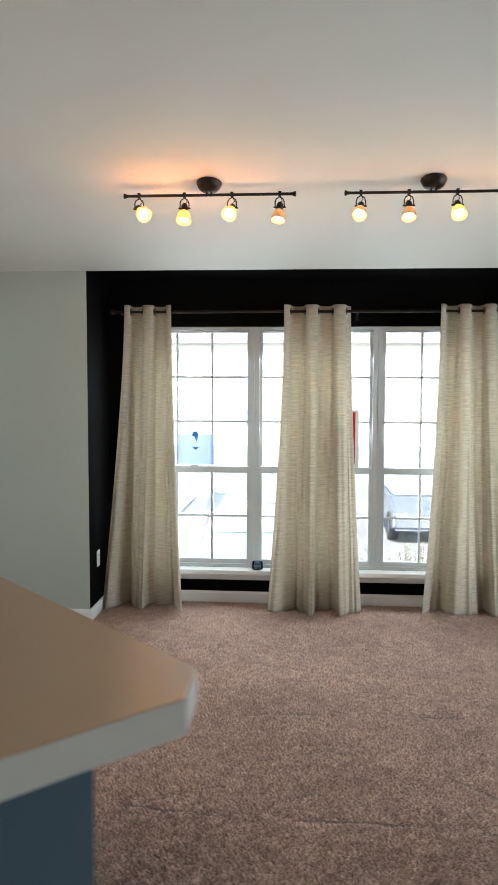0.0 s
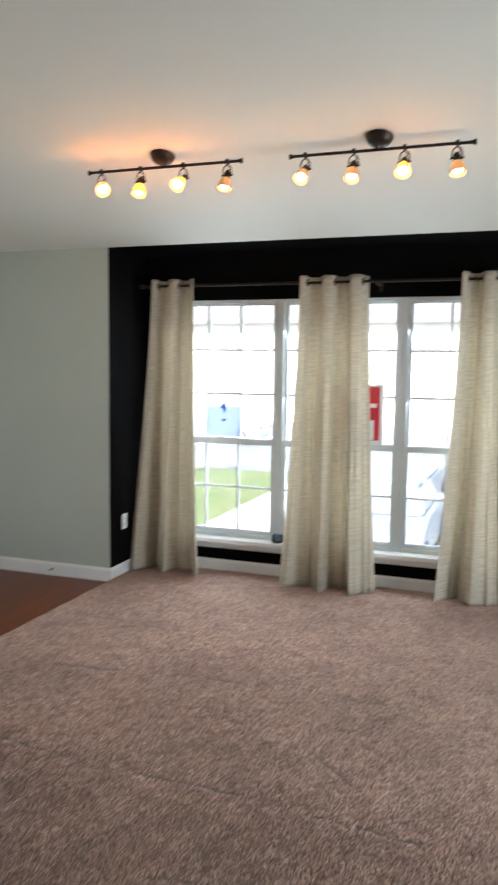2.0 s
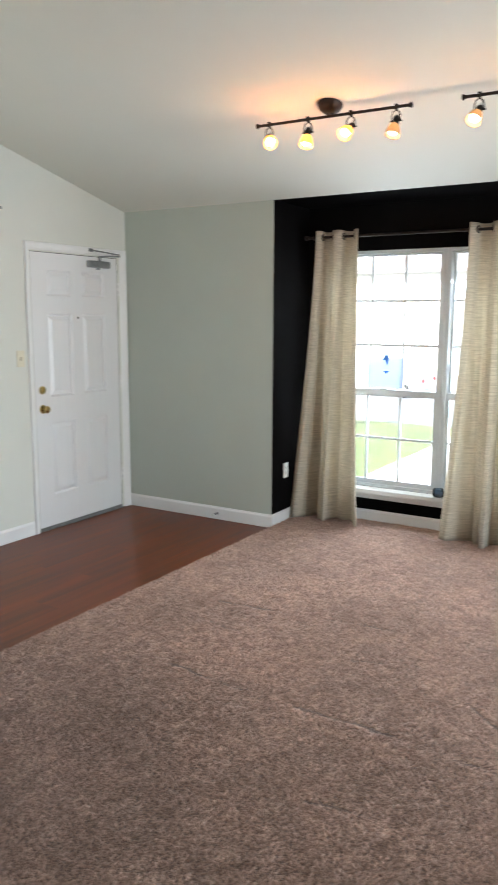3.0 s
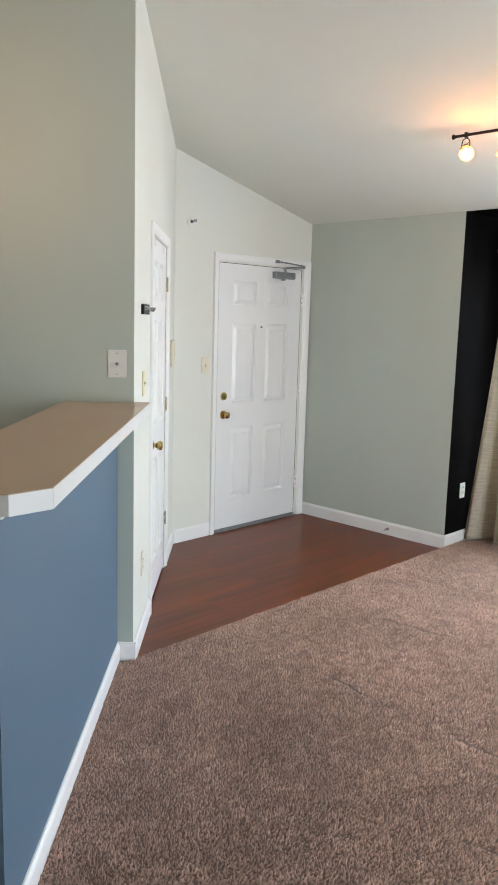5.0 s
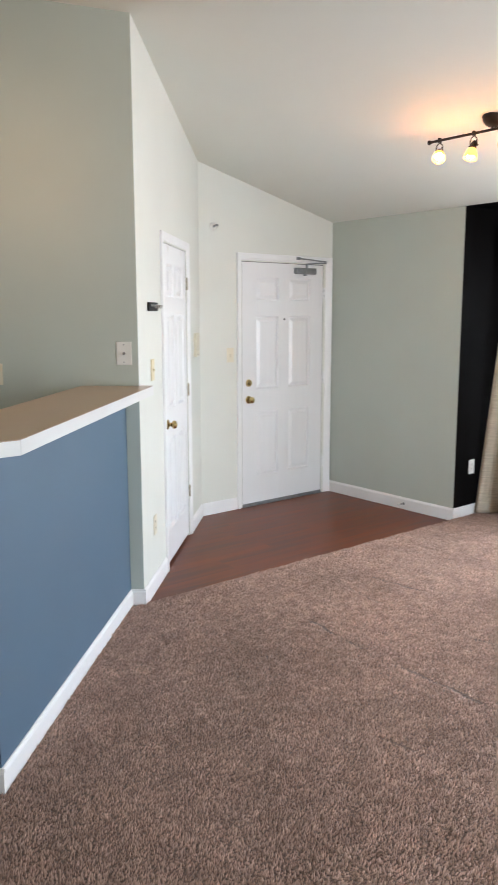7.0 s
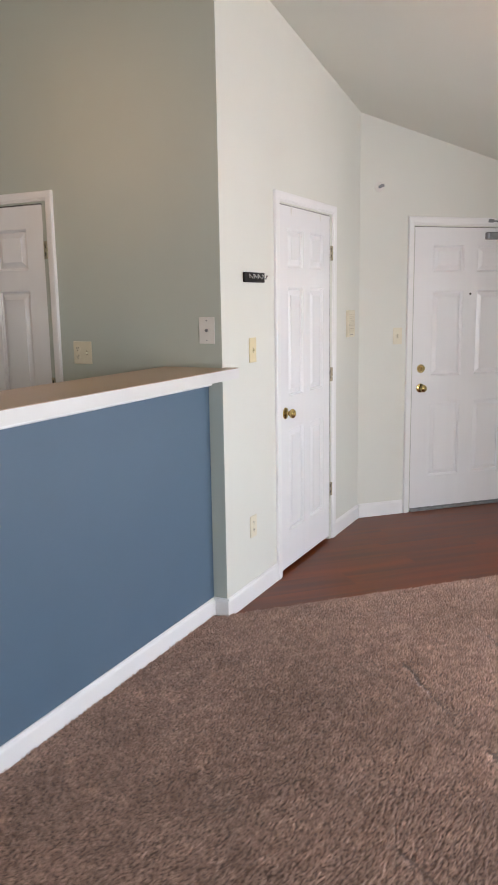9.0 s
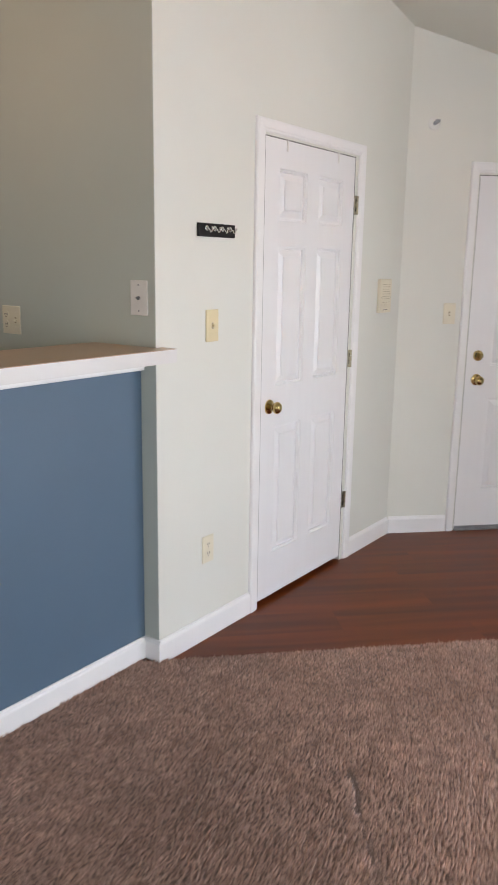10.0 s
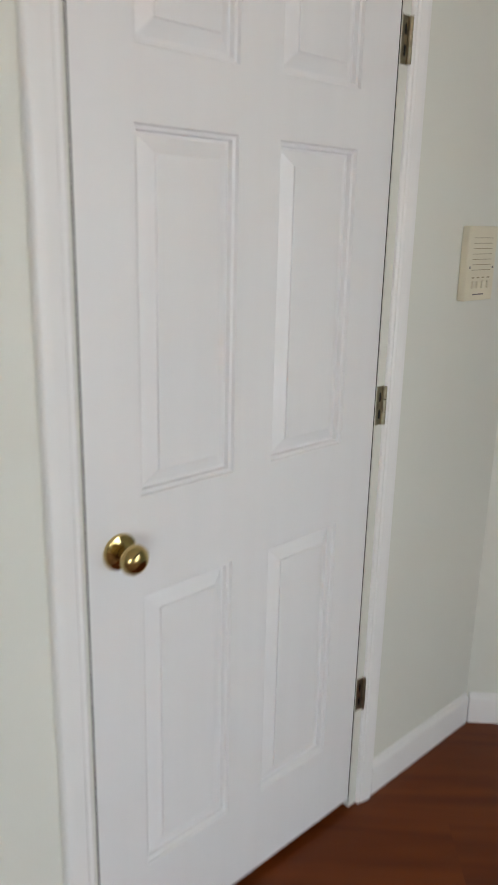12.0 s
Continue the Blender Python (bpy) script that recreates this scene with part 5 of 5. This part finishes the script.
def shrub(m, seed, r, label):
    """Twigs from one root with small dry leaves in an uneven, open crown."""
    rnd = random.Random(seed)
    t = thing("shrub", m, label, "shrub")
    tw, lf = bmesh.new(), bmesh.new()
    for _ in range(46):
        a, e = rnd.uniform(0, 6.283), rnd.uniform(0.5, 1.5)
        tip = Vector((math.cos(a) * math.cos(e), math.sin(a) * math.cos(e), math.sin(e))) * r * rnd.uniform(0.6, 1.15)
        mid = tip * 0.5 + Vector((rnd.uniform(-0.06, 0.06), rnd.uniform(-0.06, 0.06), 0.05))
        tube(tw, [(0, 0, -0.03), mid, tip], 0.005, 4)
        for _ in range(14):
            p = mid.lerp(tip, rnd.uniform(0.1, 1.05)) + Vector((rnd.gauss(0, 0.05), rnd.gauss(0, 0.05), rnd.gauss(0, 0.05)))
            d = Vector((rnd.gauss(0, 1), rnd.gauss(0, 1), rnd.gauss(0, 1))).normalized() * 0.03
            s = d.orthogonal().normalized() * 0.014
            lf.faces.new([lf.verts.new(p + q) for q in (-d, s, d, -s)])
    part("twigs", tw, BARK, t)
    part("leaves", lf, LEAF, t, "small dry leaves")
    return t


for _k, (_u, _v, _r) in enumerate(((0.6, 11.7, 0.95), (1.7, 11.9, 1.1), (2.7, 11.8, 1.0), (-2.6, 11.7, 0.8))):
    shrub(OUT @ pose(_u, _v, Z_OUT + 0.085), 40 + _k, _r, "leggy dry shrub beside the walk")

# ---------------------------------------------------------------- entry floor planks


def planks():
    W, L, G = 0.190, 1.285, 0.0
    rnd = random.Random(8)
    for i in range(9):
        u1 = U_EDGE - 0.002 - i * W
        shift = rnd.uniform(0.15, 1.1)
        v = 2.15
        ends = [v] + [e for e in (v + shift + k * L for k in range(5)) if e < 5.40] + [5.42]
        for a, b in zip(ends, ends[1:]):
            if b - a < 0.02:
                continue
            obj("plank", box(bmesh.new(), 0, b - a - G, G, W, 0, 0.0058), WOOD, subfloor, Matrix.Translation(uv(u1, a, Z_WOOD - 0.0058)) @ pose(0, 0, 0, 0, 0, 45))


planks()
tagged(obj("trim_threshold", tube(bmesh.new(), [uv(U_EDGE, 2.42, -0.007), uv(U_EDGE, 3.8, -0.007), uv(U_EDGE, 5.25, -0.007)], 0.006, 8), DARK), "thin dark joint between carpet and laminate", "trim", kind="structure")

# ---------------------------------------------------------------- carpet pile


def pile_mat():
    m = bpy.data.materials.new("taupe carpet yarn")
    m.use_nodes = True
    nt = m.node_tree
    b = nt.nodes["Principled BSDF"]
    b.inputs["Roughness"].default_value, b.inputs["Specular IOR Level"].default_value = 0.9, 0.12
    b.inputs["Sheen Weight"].default_value = 0.15
    g = nt.nodes.new("ShaderNodeNewGeometry")
    ramp = nt.nodes.new("ShaderNodeValToRGB")
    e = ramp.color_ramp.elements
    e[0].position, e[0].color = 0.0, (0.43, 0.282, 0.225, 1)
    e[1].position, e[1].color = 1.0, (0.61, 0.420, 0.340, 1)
    nt.links.new(g.outputs["Random Per Island"], ramp.inputs[0])
    tc = nt.nodes.new("ShaderNodeTexCoord")
    n = nt.nodes.new("ShaderNodeTexNoise")
    n.inputs["Scale"].default_value, n.inputs["Detail"].default_value = 1.7, 4
    nt.links.new(tc.outputs["Object"], n.inputs["Vector"])
    mr = nt.nodes.new("ShaderNodeMapRange")
    mr.inputs["From Min"].default_value, mr.inputs["From Max"].default_value = 0.3, 0.7
    mr.inputs["To Min"].default_value, mr.inputs["To Max"].default_value = 0.86, 1.14
    nt.links.new(n.outputs["Fac"], mr.inputs[0])
    mul = nt.nodes.new("ShaderNodeMix")
    mul.data_type, mul.blend_type = "RGBA", "MULTIPLY"
    mul.inputs[0].default_value = 1
    nt.links.new(ramp.outputs[0], mul.inputs[6])
    nt.links.new(mr.outputs[0], mul.inputs[7])
    n2 = nt.nodes.new("ShaderNodeTexNoise")
    n2.inputs["Scale"].default_value, n2.inputs["Detail"].default_value, n2.inputs["Distortion"].default_value = 9.0, 4, 1.5
    nt.links.new(tc.outputs["Object"], n2.inputs["Vector"])
    mr2 = nt.nodes.new("ShaderNodeMapRange")
    mr2.inputs["From Min"].default_value, mr2.inputs["From Max"].default_value = 0.3, 0.7
    mr2.inputs["To Min"].default_value, mr2.inputs["To Max"].default_value = 0.80, 1.18
    nt.links.new(n2.outputs["Fac"], mr2.inputs[0])
    mul2 = nt.nodes.new("ShaderNodeMix")
    mul2.data_type, mul2.blend_type = "RGBA", "MULTIPLY"
    mul2.inputs[0].default_value = 1
    nt.links.new(mul.outputs[2], mul2.inputs[6])
    nt.links.new(mr2.outputs[0], mul2.inputs[7])
    n3 = nt.nodes.new("ShaderNodeTexNoise")
    n3.inputs["Scale"].default_value, n3.inputs["Detail"].default_value, n3.inputs["Distortion"].default_value = 46.0, 2, 0.8
    nt.links.new(tc.outputs["Object"], n3.inputs["Vector"])
    mr3 = nt.nodes.new("ShaderNodeMapRange")
    mr3.inputs["From Min"].default_value, mr3.inputs["From Max"].default_value = 0.32, 0.68
    mr3.inputs["To Min"].default_value, mr3.inputs["To Max"].default_value = 0.84, 1.14
    nt.links.new(n3.outputs["Fac"], mr3.inputs[0])
    mul3 = nt.nodes.new("ShaderNodeMix")
    mul3.data_type, mul3.blend_type = "RGBA", "MULTIPLY"
    mul3.inputs[0].default_value = 1
    nt.links.new(mul2.outputs[2], mul3.inputs[6])
    nt.links.new(mr3.outputs[0], mul3.inputs[7])
    nt.links.new(mul3.outputs[2], b.inputs["Base Color"])
    return m


def carpet_pile(step=0.0081):
    """Twisted tufts over the carpet that the walk passes; they lean with the nap, and part along worn creases."""
    rng = np.random.default_rng(4)
    us, vs = np.meshgrid(np.arange(U_EDGE + 0.004, 2.1, step), np.arange(0.75, V_WIN - 0.016, step))
    u, v = us.ravel(), vs.ravel()
    u, v = u + rng.normal(0, step * 0.42, u.size), v + rng.normal(0, step * 0.42, u.size)
    x, y = (u + v) * R2, (v - u) * R2
    keep = (u > U_EDGE) & (v < V_WIN - 0.014) & ~((x < X_CLOSET + 0.014) & (y > Y_KITCHEN - 0.014)) & ~((x < X_HALF + 0.014) & (y > Y_HALF - 0.014)) & (v - 0.55 * u > 0.55 - 1.2)
    x, y, u, v = x[keep], y[keep], u[keep], v[keep]
    n = x.size
    # nap: slow swirls, and a few long creases across the room
    def clumps(cell, amount):
        """Smooth random values on a grid of that cell."""
        g = rng.normal(0, amount, (int(9 / cell), int(9 / cell)))
        gu, gv = (u + 2.0) / cell, v / cell
        i, j = gu.astype(int), gv.astype(int)
        a, b = gu - i, gv - j
        return (g[i, j] * (1 - a) + g[i + 1, j] * a) * (1 - b) + (g[i, j + 1] * (1 - a) + g[i + 1, j + 1] * a) * b
    ang = 0.5 * np.sin(1.3 * x + 0.7 * y + 1.1) + clumps(0.022, 0.9) + rng.normal(0, 1.0, n)
    lean = 0.0050 + rng.normal(0, 0.0024, n)
    h = 0.0115 + clumps(0.024, 0.0020) + clumps(0.07, 0.0012) + rng.normal(0, 0.0013, n)
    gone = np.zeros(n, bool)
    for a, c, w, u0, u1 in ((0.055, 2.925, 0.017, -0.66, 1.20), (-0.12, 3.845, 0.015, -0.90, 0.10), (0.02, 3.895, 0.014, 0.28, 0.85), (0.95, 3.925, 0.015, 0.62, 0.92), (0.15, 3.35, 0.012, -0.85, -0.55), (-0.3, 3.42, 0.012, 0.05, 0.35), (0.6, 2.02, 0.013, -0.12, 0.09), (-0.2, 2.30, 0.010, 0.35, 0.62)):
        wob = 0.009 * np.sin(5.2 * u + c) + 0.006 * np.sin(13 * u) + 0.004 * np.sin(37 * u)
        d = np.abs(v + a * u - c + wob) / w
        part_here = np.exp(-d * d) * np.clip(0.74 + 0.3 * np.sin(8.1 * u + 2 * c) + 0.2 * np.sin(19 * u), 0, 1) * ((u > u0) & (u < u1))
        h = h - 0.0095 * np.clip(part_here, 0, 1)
        # parted creases bare the base, whose colour already carries the shade
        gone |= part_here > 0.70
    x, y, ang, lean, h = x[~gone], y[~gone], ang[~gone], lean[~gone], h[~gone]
    n = x.size
    r = 0.0048 + rng.normal(0, 0.0007, n)
    base = rng.uniform(0, 6.283, n)
    co = np.empty((n, 4, 3))
    for k in range(3):
        co[:, k, 0], co[:, k, 1], co[:, k, 2] = x + r * np.cos(base + 2.094 * k), y + r * np.sin(base + 2.094 * k), 0.0003
    co[:, 3, 0], co[:, 3, 1], co[:, 3, 2] = x + lean * np.cos(ang), y + lean * np.sin(ang), np.clip(h, 0.002, 0.018)
    i0 = (np.arange(n) * 4)[:, None]
    tri = np.stack([i0 + [0, 1, 3], i0 + [1, 2, 3], i0 + [2, 0, 3]], 1).reshape(-1)
    me = bpy.data.meshes.new("carpet_pile")
    me.vertices.add(n * 4)
    me.vertices.foreach_set("co", co.ravel())
    me.loops.add(n * 9)
    me.loops.foreach_set("vertex_index", tri.astype(np.int32))
    me.polygons.add(n * 3)
    me.polygons.foreach_set("loop_start", np.arange(0, n * 9, 3, dtype=np.int32))
    me.update(calc_edges=True)
    me.materials.append(pile_mat())
    return tagged(new("carpet_pile", me), "taupe brown carpet tufts with worn creases", "carpet", kind="stuff")


carpet_pile()
